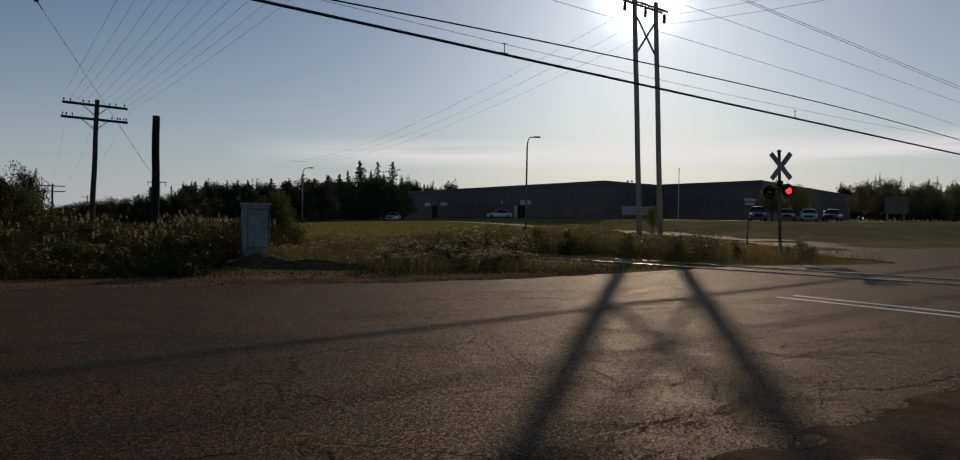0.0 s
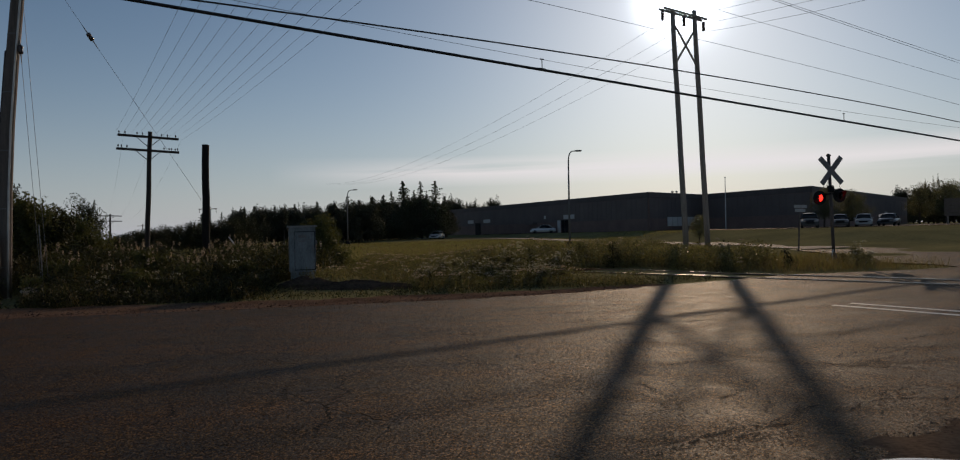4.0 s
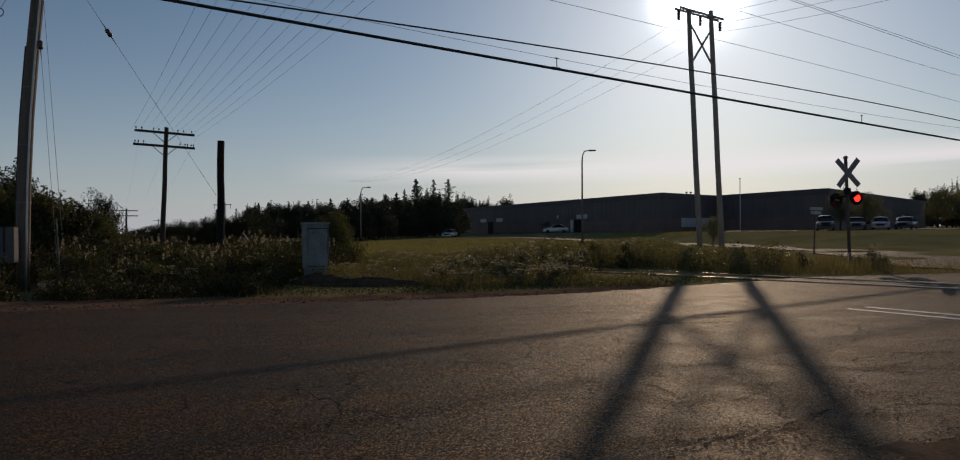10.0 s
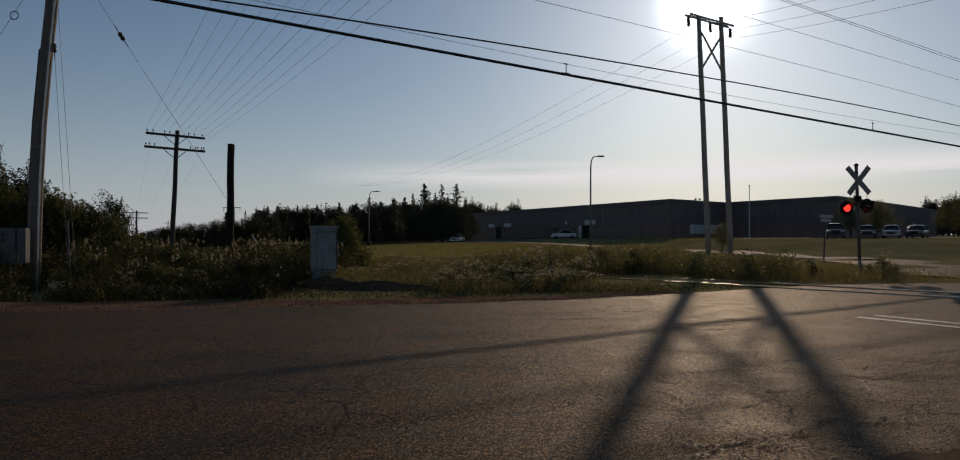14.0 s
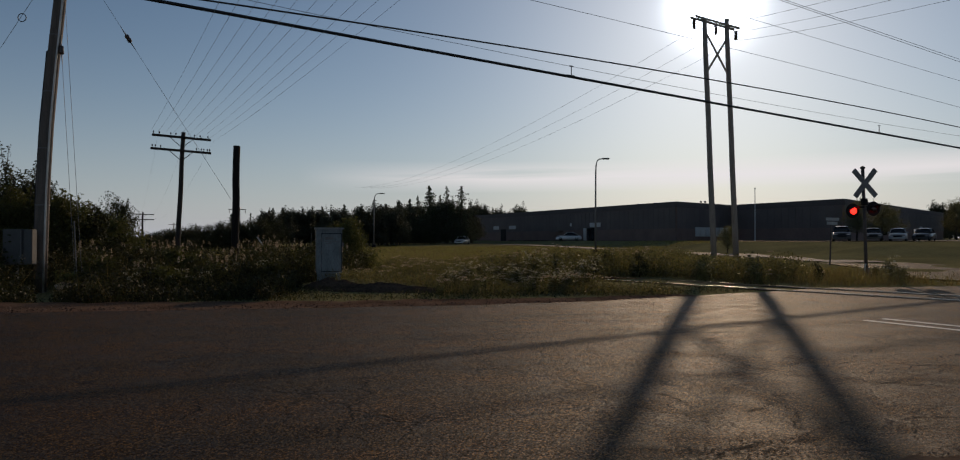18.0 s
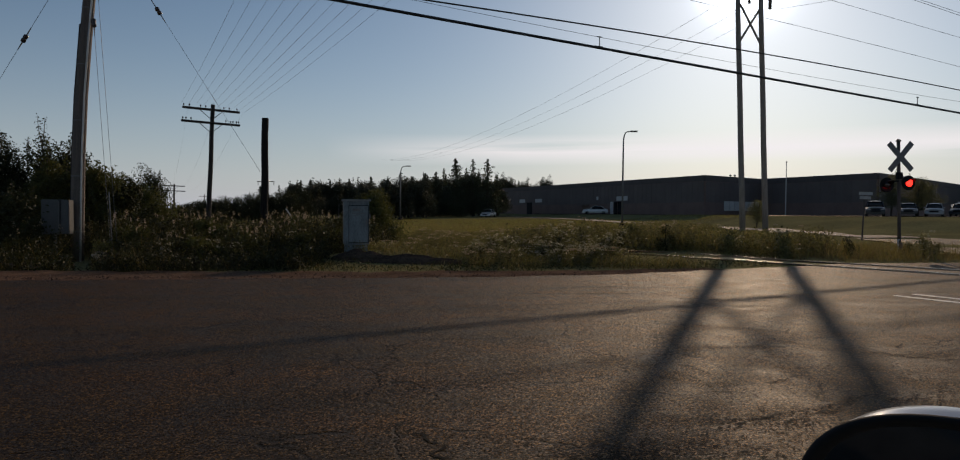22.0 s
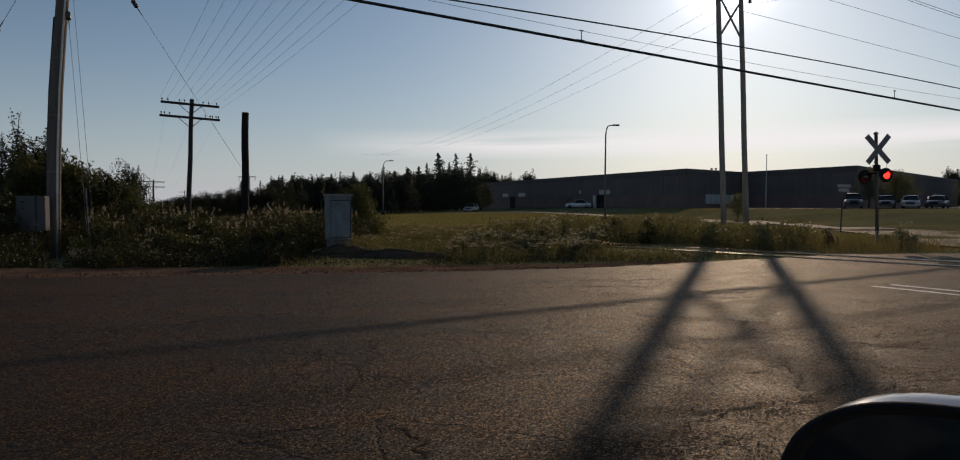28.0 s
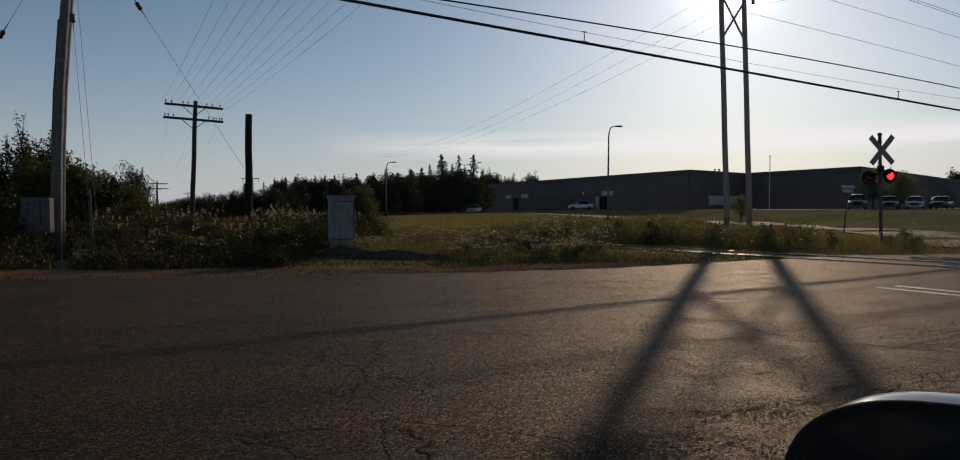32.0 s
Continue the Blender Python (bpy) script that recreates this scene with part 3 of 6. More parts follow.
slab("roadside_ground", [(40, 22.0), (4.6, 4.6), (2.15, 3.3), (-1, 1.8), (-12, -3.6), (-14, -8), (30, -8), (40, 10)], -0.09, APRON, "dark bare dirt along the near road edge", "dirt")


# ---- the building behind the lawn ----
def building():
    z0, z1 = 0.9, 7.0
    b = empty("industrial_building", pose(0, 0, 0), "long low dark-brown industrial building with a flat roof", "building")
    A = [(-0.2, 168.8), (31.3, 103), (43.8, 114), (52.9, 96), (104.8, 150), (70, 185), (30, 178)]
    for i, (p, q) in enumerate(zip(A, A[1:] + A[:1])):
        d = Vector((q[0] - p[0], q[1] - p[1], 0))
        ang = math.degrees(math.atan2(d.y, d.x))
        mid = ((p[0] + q[0]) / 2, (p[1] + q[1]) / 2)
        part("wall", box(d.length, 0.3, z1 - 0.9 - z0, (*mid, (z0 + z1 - 0.9) / 2), 0, (0, 0, ang)), BRICK, b)
        part("fascia", box(d.length + 0.3, 0.5, 0.9, (*mid, z1 - 0.45), 0.03, (0, 0, ang)), ROOF, b, "dark metal roof band")
        nrm = Vector((d.y, -d.x, 0)).normalized()
        n = int(d.length / 1.2)
        if i < 4:
            for k in range(n):
                c = Vector((*p, 0)) + d * ((k + 0.5) / n) + nrm * 0.17
                part("cladding_panel", box(d.length / n - 0.05, 0.06, 3.1, (c.x, c.y, 4.5), 0, (0, 0, ang)), CLAD, b)
    bm = bmesh.new()
    f = bm.faces.new([bm.verts.new((x, y, z1 - 0.25)) for x, y in A])
    bmesh.ops.triangulate(bm, faces=[f])
    part("roof", bm, ROOF, b)

    def on(i, s, z, w, h, material, name, depth=0.12, out=0.28):
        p, q = Vector((*A[i], 0)), Vector((*A[i + 1], 0))
        d = (q - p).normalized()
        nrm = Vector((d.y, -d.x, 0))
        c = p.lerp(q, s) + nrm * out
        return part(name, box(w, depth, h, (c.x, c.y, z), 0.02, (0, 0, math.degrees(math.atan2(d.y, d.x)))), material, b)

    for s, w in ((0.212, 2.6), (0.314, 2.9), (0.724, 3.2)):
        on(0, s, 3.85, w, 0.75, PALE, "wall_sign", 0.1)
    on(0, 0.257, 2.2, 2.2, 2.6, BLACK, "door")
    on(0, 0.62, 4.0, 0.5, 0.6, PALE, "wall_lamp")
    for s in (0.682, 0.699, 0.714):
        on(0, s, 2.1, 0.85, 2.4, PALE if s < 0.69 else GLASS, "door")
    on(0, 0.56, 2.9, 3.0, 0.35, CLAD, "canopy", 0.9, 0.6)
    for s in (0.34, 0.43, 0.52, 0.61, 0.70, 0.79, 0.88, 0.96):
        # Some of these windows are filled with a pale panel.
        win = on(1, s, 2.45, 1.35, 1.45, PALE if int(s * 100) % 3 else GLASS, "window")
        win["label"] = "wide pale window" if int(s * 100) % 3 else "wide dark window"
    for s in (0.3, 0.45, 0.6):
        on(3, s, 2.5, 2.4, 1.2, GLASS, "window")
    on(3, 0.68, 3.3, 2.2, 0.7, PALE, "wall_sign")
    on(3, 0.76, 2.2, 1.5, 0.8, PALE, "wall_sign")
    for x in (38.13, 38.83):
        part("roof_vent", lathe([(0.05, 0), (0.05, 0.68), (0.19, 0.72), (0.19, 0.92), (0, 1.0)], 10, m=pose(x, 112, 6.6)), GALV, b)
    for x in (24.5, 26.0):
        part("roof_unit", box(1.0, 1.0, 0.7, (x, 128, 7.0), 0.05), ROOF, b)
    return b


building()
slab("parking_lot", [(12, 139), (33, 97), (40, 78), (56, 74), (96, 110), (103, 147), (53.5, 95.5), (44, 113), (31.5, 102), (8, 152)], 1.075, ASPHALT, "grey asphalt parking lot along the building", "parking lot", 0.3)


# ---- cars ----
def car_mesh(paint, L=4.6, W=1.8, H=1.48, suv=False):
    """A parked car, nose along +x, on the ground at its middle."""
    c = new("parked_car")
    sill, belt = 0.24, 0.92 if not suv else 1.02
    hood = belt - 0.06
    nose, tail = L / 2, -L / 2
    prof = [(tail, sill + 0.1), (tail - 0.02, belt - 0.3), (tail + 0.06, belt - 0.02), (tail + 0.5, belt + 0.02), (nose - 1.35, belt), (nose - 0.5, hood - 0.08), (nose - 0.08, hood - 0.2),
            (nose, sill + 0.28), (nose - 0.05, sill), (tail + 0.1, sill)]
    bm = bmesh.new()
    ins = [0.0, 1.0, 1.0, 0.0]
    rows = []
    for y, k in zip((-W / 2, -W / 2 + 0.09, W / 2 - 0.09, W / 2), ins):
        rows.append([bm.verts.new((x * (1 if k else 0.985), y, z if k else sill + (z - sill) * 0.93)) for x, z in prof])
    for u, w in zip(rows, rows[1:]):
        for i in range(len(prof)):
            bm.faces.new((u[i], u[(i + 1) % len(prof)], w[(i + 1) % len(prof)], w[i]))
    bm.faces.new(rows[0]), bm.faces.new(rows[-1][::-1])
    bmesh.ops.recalc_face_normals(bm, faces=bm.faces)
    bmesh.ops.bevel(bm, geom=list(bm.edges), offset=0.05, segments=2, affect="EDGES")
    part("body", bm, paint, c, smooth=True)
    a0, a1, r1, r0 = (nose - 1.3, nose - 2.0, tail + 1.3, tail + 0.45) if not suv else (nose - 1.25, nose - 1.85, tail + 0.45, tail + 0.1)
    cab = [(r0, belt), (r1, H - 0.04), (r1 + 0.4, H), (a1 - 0.2, H), (a1, H - 0.04), (a0, belt)]
    bm = bmesh.new()
    rows = [[bm.verts.new((x, y * (1 if z < belt + 0.1 else 0.8), z)) for x, z in cab] for y in (-W / 2 + 0.07, W / 2 - 0.07)]
    for i in range(len(cab)):
        j = (i + 1) % len(cab)
        bm.faces.new((rows[0][i], rows[0][j], rows[1][j], rows[1][i]))
    bm.faces.new(rows[0]), bm.faces.new(rows[1][::-1])
    bmesh.ops.recalc_face_normals(bm, faces=bm.faces)
    bmesh.ops.bevel(bm, geom=list(bm.edges), offset=0.04, segments=2, affect="EDGES")
    part("cabin_glass", bm, GLASS, c, smooth=True)

    def crowned(name, x0, x1, w0, w1, z, drop):
        """A sheet of bodywork that bows down towards its edges."""
        bm = bmesh.new()
        nx, ny = 12, 10
        g = [[bm.verts.new((x0 + (x1 - x0) * i / nx, (w0 + (w1 - w0) * i / nx) * (j / ny - 0.5), z(i / nx) - drop * abs(2 * j / ny - 1) ** 2.4 - drop * 0.9 * abs(2 * i / nx - 1) ** 2.6)) for j in range(ny + 1)] for i in range(nx + 1)]
        for i in range(nx):
            for j in range(ny):
                bm.faces.new((g[i][j], g[i + 1][j], g[i + 1][j + 1], g[i][j + 1]))
        return part(name, bm, paint, c, smooth=True)

    crowned("roof", r1 - 0.12, a1 + 0.14, W * 0.8, W * 0.78, lambda u: H + 0.05, 0.085)
    crowned("bonnet", a0 - 0.1, nose - 0.1, W * 0.9, W * 0.84, lambda u: belt + 0.07 - 0.14 * u * u, 0.06)
    for sx in (-1, 1):
        for (x0, x1) in ((r0, r1), (a0, a1)):
            part("pillar", rod((x0, sx * (W / 2 - 0.07), belt), (x1, sx * (W / 2 - 0.07) * 0.8, H - 0.02), 0.035, seg=6), paint, c)
        part("pillar", rod(((a1 + r1) / 2 - 0.1, sx * (W / 2 - 0.06), belt), ((a1 + r1) / 2 - 0.15, sx * (W / 2 - 0.07) * 0.81, H - 0.02), 0.035, seg=6), BLACK, c)
        part("headlight", box(0.16, 0.36, 0.16, (nose - 0.1, sx * (W / 2 - 0.28), hood - 0.22), 0.04), HEAD_G, c)
        part("tail_light", box(0.1, 0.3, 0.16, (tail + 0.03, sx * (W / 2 - 0.24), belt - 0.2), 0.03), TAIL, c)
        part("wing_mirror", box(0.12, 0.2, 0.13, (a0 - 0.35, sx * (W / 2 + 0.06), belt + 0.1), 0.04), paint, c)
        for x in (nose - 0.85, tail + 0.85):
            wheel = part("wheel", lathe([(0.2, -0.1), (0.3, -0.1), (0.325, -0.06), (0.325, 0.06), (0.3, 0.1), (0.2, 0.1)], 18, m=pose(x, sx * (W / 2 - 0.1), 0.325, 90)), TYRE, c)
            part("rim", lathe([(0.0, -0.08), (0.19, -0.1), (0.21, 0), (0.19, 0.1), (0.0, 0.08)], 14, m=pose(x, sx * (W / 2 - 0.1), 0.325, 90)), RIM, wheel)
    part("grille", box(0.06, 0.9, 0.2, (nose - 0.01, 0, sill + 0.32), 0.02), BLACK, c)
    part("bumper", box(0.14, W * 0.9, 0.18, (nose - 0.03, 0, sill + 0.1), 0.05), paint, c)
    return c


def paint(name, c):
    return mat(name, c, tuple(v * 0.92 for v in c), rough=0.28, scale=1, fine=10, bump=0, coat=0.15, spec=0.4)


CARS = [  # x, y, heading, paint, suv, label
    (41.9, 76.5, 243, (0.02, 0.022, 0.026), True, "black sport-utility car parked facing the lawn"),
    (47.3, 79.5, 240, (0.02, 0.021, 0.024), False, "dark grey sedan parked facing the lawn"),
    (50.9, 80.5, 236, (0.36, 0.37, 0.38), False, "silver sedan parked facing the lawn"),
    (54.7, 81.5, 226, (0.02, 0.024, 0.032), False, "dark blue sedan with glinting windscreen on the lot"),
    (18.1, 124.0, 172, (0.76, 0.77, 0.77), False, "white hatchback parked beside the building"),
    (-1.2, 127.0, 255, (0.78, 0.79, 0.79), False, "pale silver sedan parked before the dark trees"),
]
for i, (x, y, a, col, suv, label) in enumerate(CARS):
    c = car_mesh(paint("car_paint_%d" % i, col), suv=suv, L=4.1 if suv and x < 30 else 4.6, H=1.68 if suv and x > 30 else 1.5)
    c.matrix_basis = pose(x, y, float(height(x, y)) + (0.03 if y < 100 else 0.0), 0, 0, a)
    if x > 30:
        c.matrix_basis.translation.z = 1.08
    tagged(c, label, "car", "parked cars")


# ---- railway ----
RAIL0, RDIR = Vector((10.66, 18.1, 0)), Vector((-0.6225, 0.7826, 0))
RSIDE = Vector((-0.7826, -0.6225, 0))


def railway():
    for k in range(2):
        r = empty("rail", pose(0, 0, 0), "steel rail polished bright on top, running through weeds", "rail", "rails of the track", "structure")
        o = RAIL0 + RSIDE * (1.435 * k)
        for s0, s1, z in ((-16, 3.0, -0.03), (3.0, 160, -0.026)):
            a, b = o + RDIR * s0, o + RDIR * s1
            ang = math.degrees(math.atan2(RDIR.y, RDIR.x))
            m = (a + b) / 2
            part("rail_head", box(s1 - s0, 0.07, 0.045, (m.x, m.y, z + 0.04), 0.008, (0, 0, ang)), STEEL_RAIL, r)
            part("rail_web", box(s1 - s0, 0.025, 0.13, (m.x, m.y, z - 0.047), 0, (0, 0, ang)), RUST, r)
        for s in (-0.075, 0.075):
            a, b = o + RDIR * -16 + RSIDE * s, o + RDIR * 3.0 + RSIDE * s
            m = (a + b) / 2
            part("flange_gap", box(19.0, 0.07, 0.012, (m.x, m.y, -0.002), 0, (0, 0, ang)), CRACK, r, "dark gap beside the rail")
    t = empty("sleeper_row", pose(0, 0, 0), "weathered wooden sleepers half hidden in weeds", "sleepers", kind="structure")
    me = part("sleeper", box(2.5, 0.22, 0.16, (0, 0, 0), 0.01), WOOD_DARK, t)
    for i in range(60):
        p = RAIL0 + RSIDE * 0.717 + RDIR * (4.8 + 0.6 * i)
        o = me if i == 0 else new("sleeper", me.data)
        o.parent = t
        o.matrix_basis = pose(p.x, p.y, -0.17, 0, 0, math.degrees(math.atan2(RSIDE.y, RSIDE.x)))


railway()


# ---- crossing signal ----
FLASH, HALF = 9.499, 0.611     # the light changes from one lamp to the other every HALF seconds
LAMPS = []


def crossing_signal(x, y):
    s = empty("crossing_signal", pose(x, y, -0.23, 0, 0, 8) @ Matrix.Scale(1.16, 4), "railway crossing mast with crossed boards and two flashing red lights", "crossing signal")
    part("mast", tube([(0, 0, -0.1), (-0.04, 0, 1.6), (-0.11, 0, 3.7)], 0.052, 10), MAST, s, smooth=True)
    part("mast_cap", lathe([(0.075, 0), (0.075, 0.04), (0.03, 0.08), (0, 0.085)], 12, m=pose(-0.11, 0, 3.68)), MAST, s)
    part("foundation", box(0.42, 0.42, 0.2, (0, 0, 0.02), 0.03), MAST, s, "concrete foundation")
    part("base_collar", lathe([(0.17, 0), (0.17, 0.05), (0.1, 0.09), (0.085, 0.32), (0.06, 0.36)], 12, m=pose(0, 0, 0.12)), MAST, s)
    for px, py in ((-0.13, -0.13), (0.13, -0.13), (-0.13, 0.13), (0.13, 0.13)):
        part("anchor_bolt", rod((px, py, 0.16), (px, py, 0.3), 0.018), GALV, s)
    part("relay_box", box(0.26, 0.2, 0.24, (0.3, 0.05, 0.16), 0.02), BLACK, s, "small dark box at the foot")
    # Bright pipe colour stands in for the sun glint at the foot.
    part("cable_riser", tube([(-0.12, -0.08, 0.1), (-0.12, -0.08, 0.52), (-0.05, -0.04, 0.6)], 0.02, 8), CONDUIT, s, "cable pipe at the foot, coloured bright for a sun glint", smooth=True)
    for a in (46, -50):
        part("crossed_board", box(1.16, 0.02, 0.18, (-0.1, -0.085 if a > 0 else -0.108, 3.2), 0.006, (0, a, 0)), BOARD, s, "white crossed board, its face in shade")
    part("lamp_arm", tube([(-0.62, -0.02, 2.36), (-0.4, -0.02, 2.42), (0.3, -0.02, 2.46), (0.42, -0.02, 2.44)], 0.03, 8), BLACK, s)
    part("junction_box", box(0.16, 0.16, 0.22, (-0.07, -0.02, 2.6), 0.02), BLACK, s)
    for dx, z in ((-0.52, 2.31), (0.22, 2.38)):
        plate = part("backplate", lathe([(0.125, 0), (0.235, 0), (0.235, 0.012), (0.125, 0.012)], 28, m=pose(dx, -0.05, z, 90)), BLACK, s, "round black background plate")
        part("housing", lathe([(0.14, 0.0), (0.14, -0.12), (0.1, -0.2), (0.0, -0.21)], 20, m=pose(dx, -0.05, z, 90)), BLACK, s)
        bm = bmesh.new()
        n = 18
        vs = []
        for i in range(n + 1):
            a = math.radians(-25 + 230 * i / n)
            dd = 0.045 + 0.24 * max(0, math.sin(a))
            vs.append([bm.verts.new((dx + r * math.cos(a), -0.06 - q, z + r * math.sin(a))) for r, q in ((0.130, 0), (0.135, dd), (0.140, dd), (0.136, 0))])
        for u, w in zip(vs, vs[1:]):
            for k in range(4):
                bm.faces.new((u[k], u[(k + 1) % 4], w[(k + 1) % 4], w[k]))
        part("visor", bm, BLACK, s)
        bm = bmesh.new()
        lathe([(0.0, 0.02), (0.07, 0.016), (0.12, 0.004)], 24, bm, pose(0, 0, 0, 90))
        for f in bm.faces:
            f.material_index = 0
        k0 = len(bm.faces)
        lathe([(0.12, 0.004), (0.12, -0.004), (0.07, -0.016), (0.0, -0.02)], 24, bm, pose(0, 0, 0, 90))
        bm.faces.ensure_lookup_table()
        for f in bm.faces[k0:]:
            f.material_index = 1
        bmesh.ops.remove_doubles(bm, verts=bm.verts, dist=1e-4)
        lens = part("lens", bm, [RED_ON, RED_OFF], s, "round red lens of the flashing light", smooth=True)
        lens.matrix_basis = pose(dx, -0.09, z)
        LAMPS.append((lens, dx, z))
    return s


crossing_signal(14.9, 25.52)


# ---- poles and wires ----
def pole_mesh(base, top, r0, r1, material, parent, name="pole"):
    b, t = Vector(base), Vector(top)
    pts = [b.lerp(t, i / 8) + Vector((math.sin(i * 1.7) * 0.012, 0, 0)) for i in range(9)]
    return part(name, tube(pts, [r0 + (r1 - r0) * i / 8 for i in range(9)], 14), material, parent, smooth=True)


near_pole = empty("utility_pole", pose(0, 0, 0), "tall weathered wooden utility pole with a conduit on one side", "utility pole")
BEND = [(-13.61, -0.45), (-13.57, 1.23), (-13.51, 3.16), (-13.4, 5.09), (-13.23, 7.02), (-13.03, 8.96), (-12.86, 10.9), (-12.62, 13.6), (-12.38, 16.4)]


def on_pole(z):
    """The bowed pole's middle at that height."""
    return float(np.interp(z, [b[1] for b in BEND], [b[0] for b in BEND]))


part("pole", tube([(x, 22.0, z) for x, z in BEND], [0.205 - 0.005 * i for i in range(9)], 16), WOOD_POLE, near_pole, smooth=True)
part("riser_guard", tube([(on_pole(z) - 0.17, 21.95, z) for z in (-0.45, 1.2, 3.1, 5.1, 7.4)], 0.05, 8), WOOD_DARK, near_pole, "dark riser guard on one side", smooth=True)
# The conduit's bright colour also paints the sunlit right edge of the pole.
part("conduit", tube([(on_pole(z) + 0.165 - 0.003 * z, 21.9, z) for z in (-0.45, 1.2, 3.1, 5.1, 7.0, 9.0, 11.0)], 0.035, 8), CONDUIT, near_pole, "grey conduit up the pole, brightened for its sunlit edge", smooth=True)
part("ground_wire", tube([(on_pole(z) + 0.222 - 0.004 * z, 21.95, z) for z in (-0.45, 1.2, 3.1, 5.1, 7.0, 9.0, 11.0, 13.0)], 0.008, 5), WIRE, near_pole)
for i in range(7):
    p = Vector((on_pole(0.7 + i * 1.8), 22.0, 0.7 + i * 1.8))
    part("strap", lathe([(0.21 - 0.005 * i, 0), (0.21 - 0.005 * i, 0.03)], 14, m=pose(p.x, p.y, p.z)), GALV, near_pole)
part("crossarm", box(2.6, 0.12, 0.14, (-12.4, 22, 15.7), 0.01, (0, 0, -52)), WOOD_GREY, near_pole)


def guy(a, b, marks, label, r=0.0065, ring=None):
    w = tagged(part("guy_wire", tube([a, (Vector(a) + Vector(b)) / 2, b], r, 6), WIRE_THIN), label, "guy wire", "guy wires")
    for s in marks:
        p, q = Vector(a).lerp(Vector(b), s), (Vector(b) - Vector(a)).normalized()
        m = Matrix.Translation(p) @ q.to_track_quat("Z", "Y").to_matrix().to_4x4()
        part("strain_insulator", lathe([(0.03, -0.14), (0.07, -0.12), (0.075, -0.03), (0.055, 0.0), (0.075, 0.03), (0.07, 0.12), (0.03, 0.14)], 10, m=m), INSUL, w, "dark porcelain strain insulator", smooth=True)
        for e in (-1, 1):
            part("wire_grip", tube([p + q * (e * 0.13), p + q * (e * 0.42)], [0.022, 0.011], 6), GALV, w)
    if ring is not None:
        p = Vector(a).lerp(Vector(b), ring)
        loop = [p + Vector((0.13 * math.cos(k * math.tau / 16), 0.02, 0.13 * math.sin(k * math.tau / 16) - 0.04)) for k in range(17)]
        part("wire_coil", tube(loop, 0.016, 6), WIRE_THIN, w, "coiled loop of spare wire", smooth=True)
    return w


guy((-13.2, 22, 11.5), (-8.95, 26, 2.9), [0.376], "thin guy wire with a dark strain insulator")
guy((-13.35, 22, 9.9), (-19.6, 21.6, -0.35), [0.29], "thin guy wire slanting to the ground by the shrubs", ring=0.135)
guy((-13.15, 22, 10.3), (-12.35, 21.8, -0.3), [0.27], "steep guy wire beside the pole")
guy((-13.1, 22, 12.6), (-12.3, 22.1, -0.3), [], "steep thin guy wire beside the pole")
tagged(part("guy_guard", tube([(-12.42, 21.8, 2.0), (-12.3, 21.8, -0.35)], 0.02, 8), GALV), "pale metal guard round a guy wire's foot", "guy guard")

# roadside line: cable and conductors of one pole row
ROW, CABLE = math.tan(radians(30)), math.tan(radians(28))


def row_wire(y0, z0, slope, curve, r, material, label, row=ROW):
    """A wire of the pole row: height z0 + slope x + curve x^2 above a line in plan."""
    pts = [(x, y0 + row * x, z0 + slope * x + curve * x * x) for x in np.linspace(-13.2, 72.0, 44)]
    return tagged(part("overhead_wire", tube(pts, r, 6), material, smooth=True), label, "wire", "overhead wires")


row_wire(29.3, 9.164, -0.04105, 0.00002, 0.062, WIRE, "thick black overhead cable", CABLE)
row_wire(29.3, 9.687, -0.05064, 0.000565, 0.009, WIRE_THIN, "thin messenger wire over the cable", CABLE)
row_wire(28.0, 9.565, 0.0144, -0.00062, 0.032, WIRE, "black overhead service wire above the cable")
row_wire(29.3, 12.292, -0.0169, -0.00038, 0.012, WIRE_PALE, "thin grey overhead power conductor")
row_wire(30.0, 14.78, -0.0357, 0.0, 0.012, WIRE_PALE, "thin grey overhead power conductor")
row_wire(31.0, 17.143, -0.0464, 0.0, 0.016, WIRE_PALE, "upper grey overhead power conductor")
row_wire(31.3, 17.339, -0.0424, 0.0, 0.016, WIRE_PALE, "upper grey overhead power conductor")
for x in (4.74, 26.1):
    p = Vector((x, 29.3 + CABLE * x, 9.164 - 0.04105 * x))
    clip = empty("cable_clamp", pose(*p, 0, 0, 30), "small dark clamp joining messenger wire and cable", "cable clamp")
    part("clamp_body", box(0.5, 0.09, 0.12, (0, 0, 0.02), 0.02), WIRE, clip)
    part("clamp_hanger", rod((0.05, 0, 0), (0.05, 0, 0.5), 0.022), WIRE, clip)
    part("clamp_top", box(0.24, 0.05, 0.05, (0.05, 0, 0.5), 0.01), WIRE, clip)


